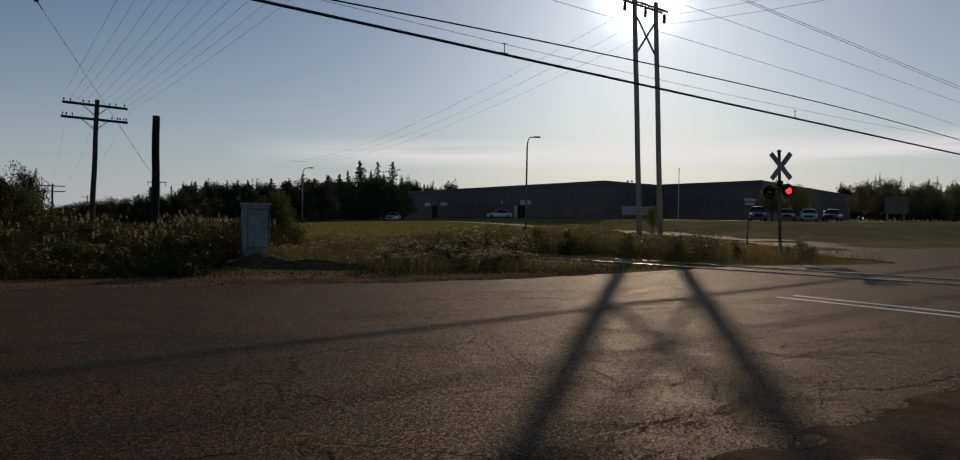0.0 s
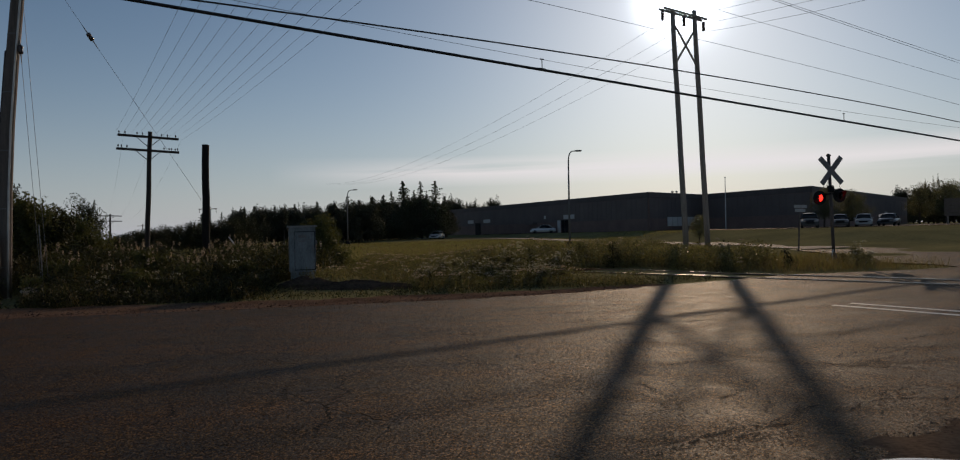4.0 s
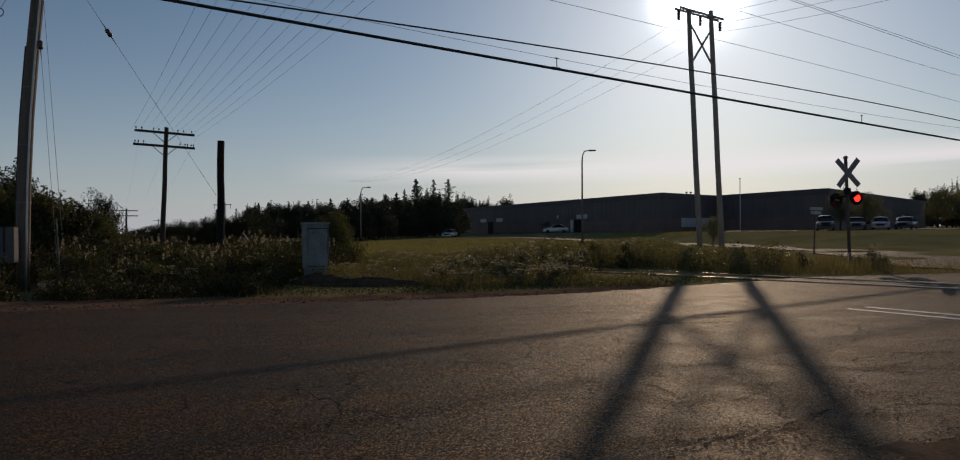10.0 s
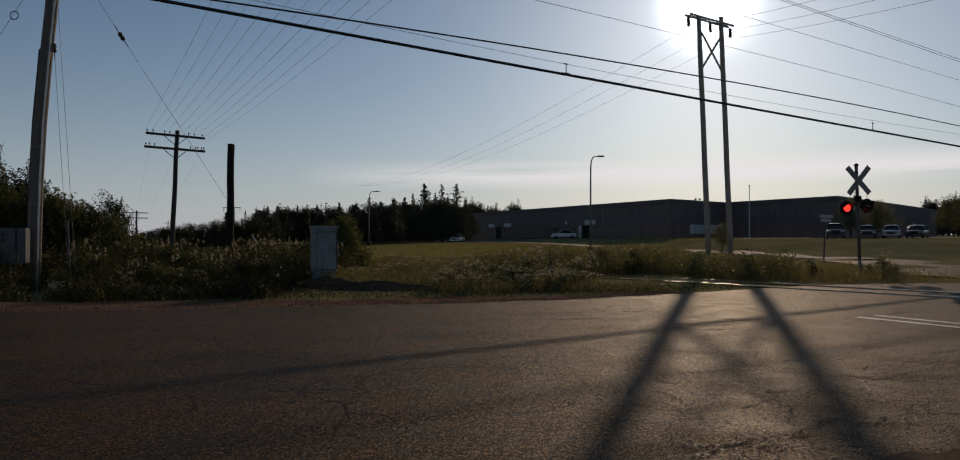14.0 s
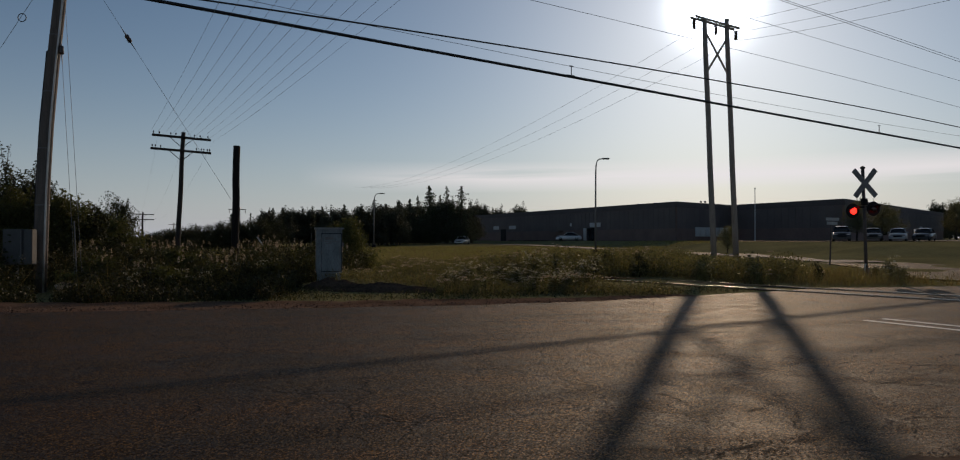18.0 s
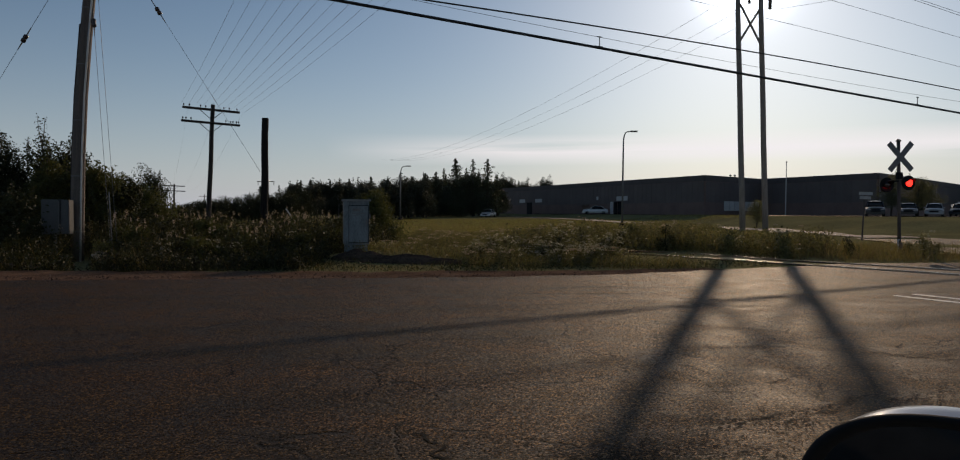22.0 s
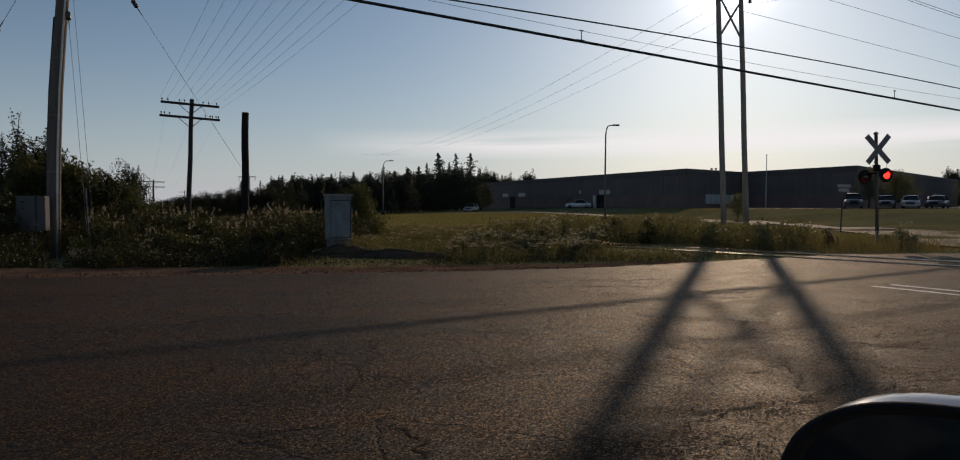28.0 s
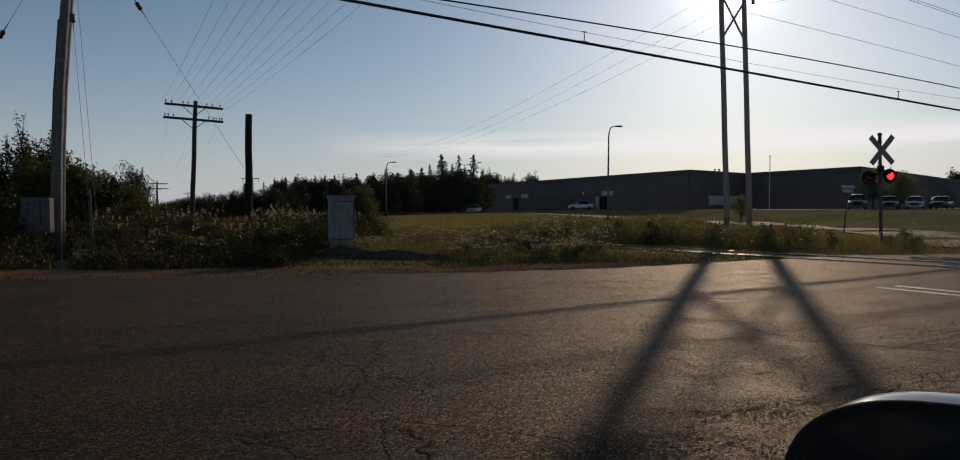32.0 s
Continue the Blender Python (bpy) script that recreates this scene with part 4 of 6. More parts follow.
def telegraph_pole(x, y, top, z0=0.0, lean=0.0, turn=27, scale=1.0, pins=True):
    t = empty("telegraph_pole", pose(x, y, z0), "dark old telegraph pole with two crossarms and insulators", "telegraph pole", "telegraph poles")
    h = top - z0
    ca, sa = math.cos(radians(turn)), math.sin(radians(turn))
    pole_mesh((0, 0, -0.2), (lean, 0, h), 0.13 * scale, 0.1 * scale, WOOD_DARK, t)
    for dz, half in ((-0.28, 1.4), (-0.95, 1.44)):
        lx = lean * (h + dz) / h
        arm = part("crossarm", box(2 * half, 0.1, 0.115, (lx, -0.12, h + dz), 0.01, (0, 1.0, turn)), WOOD_DARK, t)
        for sx in (-1, 1):
            part("arm_brace", rod((lx + sx * 0.55 * ca, -0.14 + sx * 0.55 * sa, h + dz - 0.05), (lx, -0.12, h + dz - 0.52), 0.018, seg=5), WOOD_DARK, t)
        if pins:
            for k in ((-1.38, -1.1, -0.55, -0.3, 0.62, 0.9, 1.3) if dz > -0.5 else (-1.4, -1.25, -1.0, 0.75, 1.0, 1.12, 1.3, 1.42)):
                part("insulator", lathe([(0.012, 0), (0.012, 0.07), (0.034, 0.07), (0.038, 0.1), (0.024, 0.15), (0, 0.16)], 8, m=pose(lx + k * 0.97 * ca, -0.12 + k * 0.97 * sa, h + dz + 0.05 - k * 0.0175)), INSUL, arm)
    return t


telegraph_pole(-14.8, 35, 6.85, -0.1, lean=0.32, turn=36)
telegraph_pole(-43.0, 91, 5.0, 0.2, lean=0.1, turn=36, pins=False)
TD = Vector((0.469, -0.883, 0))
for k in range(10):
    off = -1.32 + 0.293 * k
    a = Vector((-14.45 + off * 0.93, 34.9 + off * 0.62, 6.66 - 0.12 * off))
    wire("telegraph_wire", a, a + TD * 46, 0.42, 0.0036, WIRE_THIN, "fine telegraph wire along the railway", n=30)
    if k % 4 == 1:
        wire("telegraph_wire", a, Vector((-42.7 + off, 91, 4.2 if k % 2 else 4.8)), 1.3, 0.0024, WIRE_THIN, "fine telegraph wire along the railway", n=16)

tagged(part("guy_guard", tube([(-7.98, 26.0, 1.5), (-7.03, 26.0, 0.2)], 0.024, 8), CONDUIT), "pale leaning metal guard sticking out of weeds", "guy guard")
TAR = mat("tarred_wood", (0.03, 0.024, 0.02), (0.012, 0.01, 0.009), rough=0.9, scale=3, fine=30, stretch=(6, 6, 0.5), bump=0.6, spec=0.2)
stub = empty("stub_pole", pose(-8.76, 26, 0), "thick black bare wooden stub pole standing in weeds", "pole")
pole_mesh((-0.06, 0, -0.3), (0.0, 0, 4.93), 0.14, 0.125, TAR, stub)
part("pole_top", lathe([(0.125, 0), (0.11, 0.015), (0, 0.02)], 14, m=pose(0, 0, 4.93)), TAR, stub)

far_pole = empty("far_pole", pose(-29.9, 90, 0.3), "slender grey far power pole with one crossarm", "power pole")
pole_mesh((0, 0, 0), (0, 0, 5.3), 0.12, 0.1, CONDUIT, far_pole)
part("crossarm", box(2.3, 0.1, 0.1, (-0.3, 0, 5.0)), WOOD_GREY, far_pole)
for s in (-1.35, 0.75):
    part("pin", rod((s, 0, 5.0), (s, 0, 4.5), 0.03), INSUL, far_pole)
far_pole2 = empty("far_pole", pose(-64, 150, 0.4), "very distant thin power pole", "power pole")
pole_mesh((0, 0, 0), (0, 0, 4.6), 0.12, 0.1, WOOD_GREY, far_pole2)
part("crossarm", box(2.3, 0.1, 0.1, (0, 0, 4.2)), WOOD_GREY, far_pole2)


def twin_pole_tower():
    t = empty("twin_pole_tower", pose(0, 0, 0), "tall twin-pole wooden power tower with cross bracing", "power tower")
    b0, t0, b1, t1 = Vector((19.57, 54.5, -0.3)), Vector((18.9, 54.5, 19.1)), Vector((21.98, 56.1, -0.3)), Vector((21.3, 56.1, 19.5))
    pole_mesh(b0, t0, 0.235, 0.19, WOOD_GREY, t)
    pole_mesh(b1, t1, 0.235, 0.19, WOOD_GREY, t)

    def up(b, tp, z):
        return b.lerp(tp, (z - b.z) / (tp.z - b.z))

    part("brace", box_between(up(b0, t0, 17.7) + Vector((0.1, -0.2, 0)), up(b1, t1, 14.6) + Vector((0, -0.2, 0)), 0.17, 0.09), WOOD_GREY, t)
    part("brace", box_between(up(b0, t0, 14.8) + Vector((0.1, 0.2, 0)), up(b1, t1, 17.9) + Vector((0, 0.2, 0)), 0.17, 0.09), WOOD_GREY, t)
    ax = (Vector((t1.x - t0.x, t1.y - t0.y, 0))).normalized()
    m = Vector(((t0.x + t1.x) / 2, (t0.y + t1.y) / 2, 18.95))
    for o in (-0.24, 0.24):
        side = Vector((-ax.y, ax.x, 0)) * o
        part("crossarm", box_between(m - ax * 2.85 + side, m + ax * 2.85 + side, 0.2, 0.09), WOOD_GREY, t)
    ends = []
    for q in (m + ax * 2.7, m + ax * 0.05, m - ax * 2.7):
        bm = bmesh.new()
        q = q - Vector((0, 0, 0.1))
        rod(q, q - Vector((0, 0, 0.9)), 0.022, seg=6, bm=bm)
        for k in range(6):
            lathe([(0.06, 0.07), (0.17, 0.0), (0.165, -0.03), (0.06, -0.05)], 12, bm, pose(q.x, q.y, q.z - 0.14 - 0.13 * k))
        part("insulator_string", bm, INSUL, t)
        ends.append(q - Vector((0, 0, 0.93)))
    for tp in (t0, t1):
        part("pole_cap", lathe([(0.19, -0.05), (0.2, 0.0), (0.1, 0.05), (0, 0.06)], 12, m=pose(*tp)), WOOD_GREY, t)
    return ends


ENDS = twin_pole_tower()
for q in ENDS:
    wire("power_conductor", q, q + Vector((0.30, -0.954, 0)) * 92, 4.2, 0.011, WIRE_PALE, "power conductor of the tower line", n=40)
    wire("power_conductor", q, q + Vector((-0.335, 0.942, 0)) * 151 + Vector((0, 0, -1.7)), 3.4, 0.011, WIRE_PALE, "power conductor of the tower line", n=40)


def street_lamp(x, y, z0, h, arm, label):
    s = empty("street_lamp", pose(x, y, z0), label, "street lamp", "street lamps")
    part("base", lathe([(0.34, -0.1), (0.34, 0.12), (0.22, 0.3), (0.2, 0.36)], 12), BLACK, s, "dark base of the lamp post")
    pts = [(0, 0, 0)] + [(0.02, 0, h * 0.5)] + [(0.05, 0, h - 1.1)] + [(0.05 + arm * 0.32 * (1 - math.cos(a)), 0, h - 1.1 + 1.0 * math.sin(a)) for a in (0.4, 0.8, 1.2, 1.57)] + [(0.05 + arm * 0.62, 0, h - 0.07)]
    part("post", tube(pts, [0.1, 0.085, 0.07, 0.06, 0.055, 0.05, 0.05, 0.045], 10), GALV, s, smooth=True)
    bm = box(0.7, 0.26, 0.14, (0.05 + arm * 0.62 + 0.3, 0, h - 0.06), 0.05)
    part("lantern", bm, GALV, s)
    return s


street_lamp(11.85, 64, 0.02, 8.95, 1.05, "tall grey street lamp with a curved arm by the lane")
street_lamp(-12.97, 94, 0.3, 7.4, 1.25, "far street lamp before the dark forest")
street_lamp(-58, 170, 0.5, 8.0, 1.3, "very distant street lamp above the bushes")
flag = empty("flagpole", pose(42.0, 100, 1.05), "bare slender white flagpole before the building", "flagpole")
part("pole", rod((0, 0, 0), (0.05, 0, 7.6), 0.08, 0.05), PALE, flag)
part("finial", lathe([(0, 0), (0.12, 0.06), (0.12, 0.16), (0, 0.22)], 10, m=pose(0.05, 0, 7.6)), PALE, flag)

post = empty("road_sign", pose(19.6, 37, 0), "small two-panel road sign seen from behind on a thin post", "road sign")
part("post", rod((0, 0, -0.2), (0.12, 0, 2.55), 0.04), MAST, post)
part("panel", box(0.82, 0.03, 0.17, (0.14, -0.06, 2.46), 0.01, (0, 2, 10)), SIGN_BACK, post)
part("panel", box(0.66, 0.03, 0.17, (0.12, -0.06, 2.24), 0.01, (0, 2, 10)), SIGN_BACK, post)

board = empty("sign_board", pose(66.2, 85, 1.0), "large grey slatted notice board on two posts on the lawn", "sign board")
for k in range(5):
    part("slat", box(3.5, 0.08, 0.42, (0, 0, 1.35 + 0.46 * k), 0.01), WOOD_POLE, board)
for s in (-1.2, 1.2):
    part("post", box(0.14, 0.14, 3.5, (s, 0.12, 1.6)), WOOD_GREY, board)


# ---- roadside cabinets ----
def roadside_cabinet():
    c = empty("roadside_cabinet", pose(-4.07, 20, 0.27, 0, 0, 14), "grey metal roadside utility cabinet with a flat lid", "utility cabinet")
    part("plinth", box(0.66, 0.48, 0.34, (0, 0, 0.02), 0.02), CAB_GREY, c)
    part("body", box(0.72, 0.58, 1.27, (0, 0, 0.8), 0.015), CAB_GREY, c)
    # Thin sheet whose lighter colour holds the sky light on this side.
    part("paler_side", box(0.012, 0.5, 1.2, (-0.365, 0, 0.8), 0.004), CAB_PALE, c, "cabinet side in a paler grey for the sky light on it")
    part("corner_strip", box(0.12, 0.012, 1.22, (-0.295, -0.295, 0.8), 0.004), CAB_GREY, c, "narrow front edge strip")
    door = part("door", box(0.54, 0.02, 1.06, (0.055, -0.297, 0.77), 0.006), CAB_GREY, c)
    part("door_frame", box(0.57, 0.012, 1.1, (0.06, -0.291, 0.77), 0.004), BLACK, c, "dark gap round the door")
    for z in (0.4, 0.77, 1.14):
        part("hinge", rod((-0.22, -0.31, z - 0.05), (-0.22, -0.31, z + 0.05), 0.014), GALV, door)
    part("handle", box(0.03, 0.05, 0.14, (0.28, -0.32, 0.82), 0.008), GALV, door)
    part("side_latch", box(0.06, 0.12, 0.14, (0.39, -0.05, 1.0), 0.02), GALV, c)
    part("lid", box(0.83, 0.7, 0.05, (0, 0, 1.46), 0.015), CAB_PALE, c, "pale overhanging lid")
    part("label_plate", box(0.22, 0.006, 0.08, (0.0, -0.309, 1.18), 0.001), GALV, c)
    for k, (dx, w) in enumerate(((-0.08, 0.1), (0.05, 0.07), (0.18, 0.12), (-0.02, 0.16))):
        part("writing_bar", box(w, 0.004, 0.02, (dx, -0.309, 1.08 - (0.05 if k == 3 else 0)), 0), GALV, c)
    return c


roadside_cabinet()
pb = empty("pole_cabinet", pose(-13.58, 21.35, 0, 0, 0, 3), "grey metal meter cabinet on a short leg beside the pole", "utility cabinet")
part("body", box(0.56, 0.34, 1.1, (-0.36, 0, 1.2), 0.02), CAB_DARK, pb)
part("side", box(0.26, 0.28, 1.08, (0.06, 0.03, 1.2), 0.02), CAB_DARK, pb)
part("leg", rod((-0.3, 0, 0.66), (-0.3, 0, -0.5), 0.05), GALV, pb)
part("door_seam", box(0.012, 0.01, 1.0, (-0.1, -0.172, 1.2)), GALV, pb)
stone = bmesh.new()
bmesh.ops.create_icosphere(stone, subdivisions=3, radius=0.22)
for v in stone.verts:
    v.co *= 1 + 0.5 * noise.noise(v.co * 6)
    v.co.z *= 0.75
st = part("boulder", stone, mat("sandstone", (0.5, 0.38, 0.27), (0.2, 0.145, 0.1), rough=0.95, scale=5, fine=30, bump=0.6), smooth=False)
st.matrix_basis = pose(-11.4, 19.6, 0.05)
tagged(st, "rough sandstone boulder lying in the weeds", "boulder")


def dirt_heap(x, y, sx, sy, h, label):
    """A low heap of dark broken soil."""
    bm = bmesh.new()
    bmesh.ops.create_grid(bm, x_segments=26, y_segments=20, size=1)
    for v in bm.verts:
        r = math.hypot(v.co.x, v.co.y)
        k = max(0.0, 1 - r) ** 0.7
        z = h * k * (1 + 0.9 * noise.noise(Vector((v.co.x * 3, v.co.y * 3, x)))) + 0.05 * noise.noise(v.co * 9)
        v.co = Vector((v.co.x * sx, v.co.y * sy, z if r < 0.98 else -0.15))
    ob = part("dirt_mound", bm, DIRT, smooth=False)
    ob.matrix_basis = pose(x, y, float(height(x, y)) - 0.03)
    return tagged(ob, label, "dirt mound", "dirt mounds")


dirt_heap(-2.5, 18.45, 1.75, 0.6, 0.17, "dark heap of bare soil before the cabinet")
dirt_heap(-3.75, 18.9, 0.8, 0.55, 0.19, "dark heap of bare soil at the cabinet's foot")


# ---- road markings and cracks ----
def strip(name, pts, w, z, material, label="", parent=None, jitter=0.0, seed=0):
    """A flat painted or cracked line along points."""
    rng = np.random.default_rng(seed)
    bm = bmesh.new()
    pts = [Vector((*p, 0)) for p in pts]
    rows = []
    for i, p in enumerate(pts):
        d = (pts[min(i + 1, len(pts) - 1)] - pts[max(i - 1, 0)]).normalized()
        s = Vector((-d.y, d.x, 0))
        ww = w * (1 + jitter * rng.uniform(-1, 1)) / 2
        rows.append((bm.verts.new(p + s * ww + Vector((0, 0, z))), bm.verts.new(p - s * ww + Vector((0, 0, z)))))
    for (a, b), (c, d) in zip(rows, rows[1:]):
        f = bm.faces.new((a, b, d, c))
        if f.normal.z < 0:
            f.normal_flip()
    return part(name, bm, material, parent, label)


road = bpy.data.objects["road"]
for a, b in (((6.84, 11.83), (9.6, 6.9)), ((7.3, 12.05), (10.0, 7.2))):
    n = 30
    strip("lane_line", [(a[0] + (b[0] - a[0]) * i / n, a[1] + (b[1] - a[1]) * i / n) for i in range(n + 1)], 0.155, 0.005, PAINT_W, "worn white painted line", road, 0.12, 2)


def crack(x, y, heading, length, bow, width, seed, rough=0.05):
    """An irregular crack that wanders from a start point along its heading."""
    rng = np.random.default_rng(seed)
    dx, dy = math.cos(radians(heading)), math.sin(radians(heading))
    n = max(4, int(length / 0.03))
    out, o = [], 0.0
    for i in range(n + 1):
        k = i / n
        o = o * 0.82 + rng.normal() * rough * 0.5
        side = o + bow * 4 * k * (1 - k)
        out.append((x + dx * length * k - dy * side, y + dy * length * k + dx * side))
    strip("crack", out, width * 0.0006, 0.0045, CRACK, "", road, 1.0, seed)


# cracks by zone: start x, y, heading in degrees, length, bow to the side, width in mm
LEFT_CRACKS = [
    (-2.53, 6.33, -67, 0.86, 0.02, 26), (-2.2, 5.54, -112, 0.34, 0.01, 14), (-1.11, 7.12, -87, 1.95, 0.05, 26), (-1.11, 7.12, 9, 1.7, 0.3, 22), (-0.62, 4.49, -66, 0.78, 0.02, 26), (-2.6, 6.6, 20, 0.5, 0.03, 10), (0.38, 4.72, 27, 0.16, 0.0, 14), (0.06, 4.72, 19, 0.28, 0.0, 10),
    (-0.17, 5.03, -48, 0.13, 0.0, 10), (-0.06, 3.86, 31, 0.12, 0.0, 10), (-3.5, 8.8, 5, 2.31, 0.39, 15), (-0.6, 9.4, 4, 2.71, 0.3, 16), (-6.5, 10.6, 3, 4.3, 0.29, 14), (-0.2, 5.4, 31, 2.04, -0.19, 12),
]
NEAR_SIDE_CRACKS = [
    (1.15, 4.21, 11, 0.73, 0.09, 16), (1.9, 4.6, 15, 0.24, 0.0, 14), (3.6, 5.4, 25, 3.53, -0.31, 26), (1.62, 4.57, 18, 0.86, 0.07, 18), (3.28, 5.41, -80, 0.39, -0.01, 14), (3.51, 5.51, 22, 0.58, 0.02, 16),
    (2.4, 4.9, 86, 1.6, -0.16, 14),
]
MIDDLE_CRACKS = [
    (2.18, 7.02, -5, 1.46, 0.3, 18), (0.24, 7.37, 12, 1.62, -0.05, 14), (1.78, 7.66, 24, 0.4, 0.06, 16), (1.73, 6.32, -71, 0.55, 0.01, 20), (1.73, 5.94, -85, 0.44, -0.04, 14), (0.92, 5.94, -61, 0.46, -0.02, 16), (2.28, 5.64, 38, 0.5, -0.05, 18),
    (2.66, 5.95, 82, 0.55, -0.08, 16), (4.0, 6.75, 30, 1.5, -0.05, 22), (2.32, 4.93, 32, 0.73, 0.01, 14), (2.93, 5.14, 27, 0.8, -0.01, 14), (1.36, 4.55, 16, 0.63, 0.01, 14),
]
FAR_SIDE_CRACKS = [
    (-0.54, 9.89, 16, 3.16, 0.1, 32), (0.2, 11.85, 3, 2.63, -0.08, 60), (2.1, 9.0, -50, 0.5, -0.2, 26), (2.7, 10.2, 8, 1.5, 0.1, 40), (1.6, 9.3, 20, 0.8, 0.1, 24), (0.9, 12.6, 6, 3.6, 0.12, 60), (3.0, 11.2, 12, 2.0, -0.1, 50), (4.0, 10.9, 14, 1.6, 0.1, 44), (-3.2, 12.3, 8, 3.0, 0.1, 40),
    (2.3, 8.6, -16, 2.18, -0.04, 20), (2.9, 7.9, -38, 2.28, -0.18, 22), (1.2, 10.9, 5, 3.21, -0.12, 22), (4.2, 7.2, 3, 2.2, 0.35, 24), (5.6, 8.1, 6, 2.01, 0.31, 30), (3.84, 7.64, 26, 1.22, 0.02, 22),
    (4.4, 8.0, 52, 2.28, -0.2, 16), (1.9, 8.05, -77, 1.29, 0.14, 14),
]
for i, row in enumerate(LEFT_CRACKS + NEAR_SIDE_CRACKS + MIDDLE_CRACKS + FAR_SIDE_CRACKS):
    crack(*row, i + 11)
rng = np.random.default_rng(5)
for i in range(20):          # short side cracks in the broken zone near the apron
    x, y = rng.uniform(0.3, 6.5), 0
    y = 3.9 + 0.5 * max(0, x - 2.0) + rng.uniform(0.15, 2.4)
    crack(x, y, rng.normal(14, 28), rng.uniform(0.25, 0.8), 0.0, rng.uniform(8, 16), 100 + i, 0.04)


# ---- trees ----
def tree_parts(name, h, w, leaf, n, seed, leaf_m, bark_m, bare=0.18, spread=1.0, shoots=0):
    """A broad-leaved tree or tall shrub: trunk, limbs, a crown of leaves in clumps and young shoots that stand out of it."""
    rng = np.random.default_rng(seed)
    bm = bmesh.new()
    top = Vector((rng.normal() * 0.06 * h, rng.normal() * 0.06 * h, h * 0.86))
    tube([(0, 0, -0.15), (0.02 * h, 0, h * 0.3), top * 0.62, top], [h * 0.02 + 0.03, h * 0.016 + 0.02, h * 0.01 + 0.01, 0.01], 7, bm)
    cl = []
    for k in range(max(9, int(11 * spread))):
        a, s = rng.uniform(0, math.tau), rng.uniform(bare, 0.95)
        start = Vector((0.02 * h, 0, 0)).lerp(top, s * 0.85)
        start.z = top.z * s * 0.85
        reach = w * 0.5 * (1.05 - 0.72 * s) * rng.uniform(0.55, 1.2)
        end = start + Vector((math.cos(a) * reach, math.sin(a) * reach, h * rng.uniform(0.05, 0.2)))
        tube([start, (start + end) / 2 + Vector((0, 0, 0.03 * h)), end], [0.008 * h + 0.01, 0.005 * h + 0.006, 0.005], 5, bm)
        for u in (0.45, 0.75, 1.0):
            cl.append((start.lerp(end, u), w * rng.uniform(0.09, 0.17)))
    for u in (0.7, 0.85, 1.0):
        cl.append((top * u, w * rng.uniform(0.07, 0.13)))
    per = n // len(cl)
    pts = []
    for c, r in cl:
        d = rng.normal(size=(per, 3))
        d *= np.minimum(1.0, 1.55 / (np.linalg.norm(d, axis=1, keepdims=True) + 1e-9))
        pts.append(np.array(c) + d * (r, r, r * 0.85))
    for k in range(shoots):
        c, r = cl[int(rng.integers(len(cl)))]
        if c.z < h * 0.4:
            continue
        out = Vector((c.x, c.y, 0)) * 0.25 + Vector((rng.normal() * 0.06 * h, rng.normal() * 0.06 * h, 0))
        tip = c + out * 0.6 + Vector((0, 0, h * rng.uniform(0.1, 0.27)))
        tube([c, (c + tip) / 2 + out * 0.12, tip], [0.004 * h, 0.003 * h, 0.002], 4, bm)
        m = max(10, int(h * 9 * 0.13 / leaf))
        u = rng.uniform(0.05, 1.02, m)[:, None]
        pts.append(np.array(c) * (1 - u) + np.array(tip) * u + rng.normal(size=(m, 3)) * leaf * (0.9 - 0.5 * u))
    pts = np.concatenate(pts)
    pts[:, 2] = np.maximum(pts[:, 2], 0.05 * h)
    return bm, cloud_mesh(name, leaves_at(pts, leaf, rng), [leaf_m]), bark_m


def spruce_parts(name, h, w, n, seed, ragged_top=0.0):
    rng = np.random.default_rng(seed)
    bm = bmesh.new()
    tube([(0, 0, -0.2), (0, 0, h * 0.5), (0.01 * h, 0, h)], [h * 0.016 + 0.03, h * 0.01, 0.01], 7, bm)
    quads = []
    levels = int(h * 3.4)
    for k in range(levels):
        s = (k + 0.5) / levels
        z = h * (0.05 + 0.94 * s)
        r = w * 0.5 * (1 - s) ** 0.85 + 0.08
        whorl = 0.55 + 0.6 * abs(math.sin(k * 1.9 + seed)) * rng.uniform(0.6, 1.2)
        for a in rng.uniform(0, math.tau, 6 if ragged_top < 0.5 else 4):
            rr = r * whorl * rng.uniform(0.2, 1.55)
            d = np.array([math.cos(a), math.sin(a), 0])
            tip = np.array([0, 0, z]) + d * rr + np.array([0, 0, rng.uniform(-0.3, 0.12) * rr + 0.1])
            tube([(0, 0, z), tuple(tip)], [0.02, 0.006], 3, bm)
            m = max(5, int(n / levels / 7))
            u = rng.uniform(0.12, 1, m)[:, None]
            c = np.array([0, 0, z]) * (1 - u) + tip * u + rng.normal(size=(m, 3)) * (0.07 * rr + 0.05) * (1.2 - u)
            c[:, 2] -= rng.uniform(0, 0.18, m) * rr * 0.5
            quads.append(leaves_at(c, 0.085 * h ** 0.5, rng, up=-0.3, narrow=0.36))
    return bm, cloud_mesh(name, np.concatenate(quads), [NEEDLE]), BARK


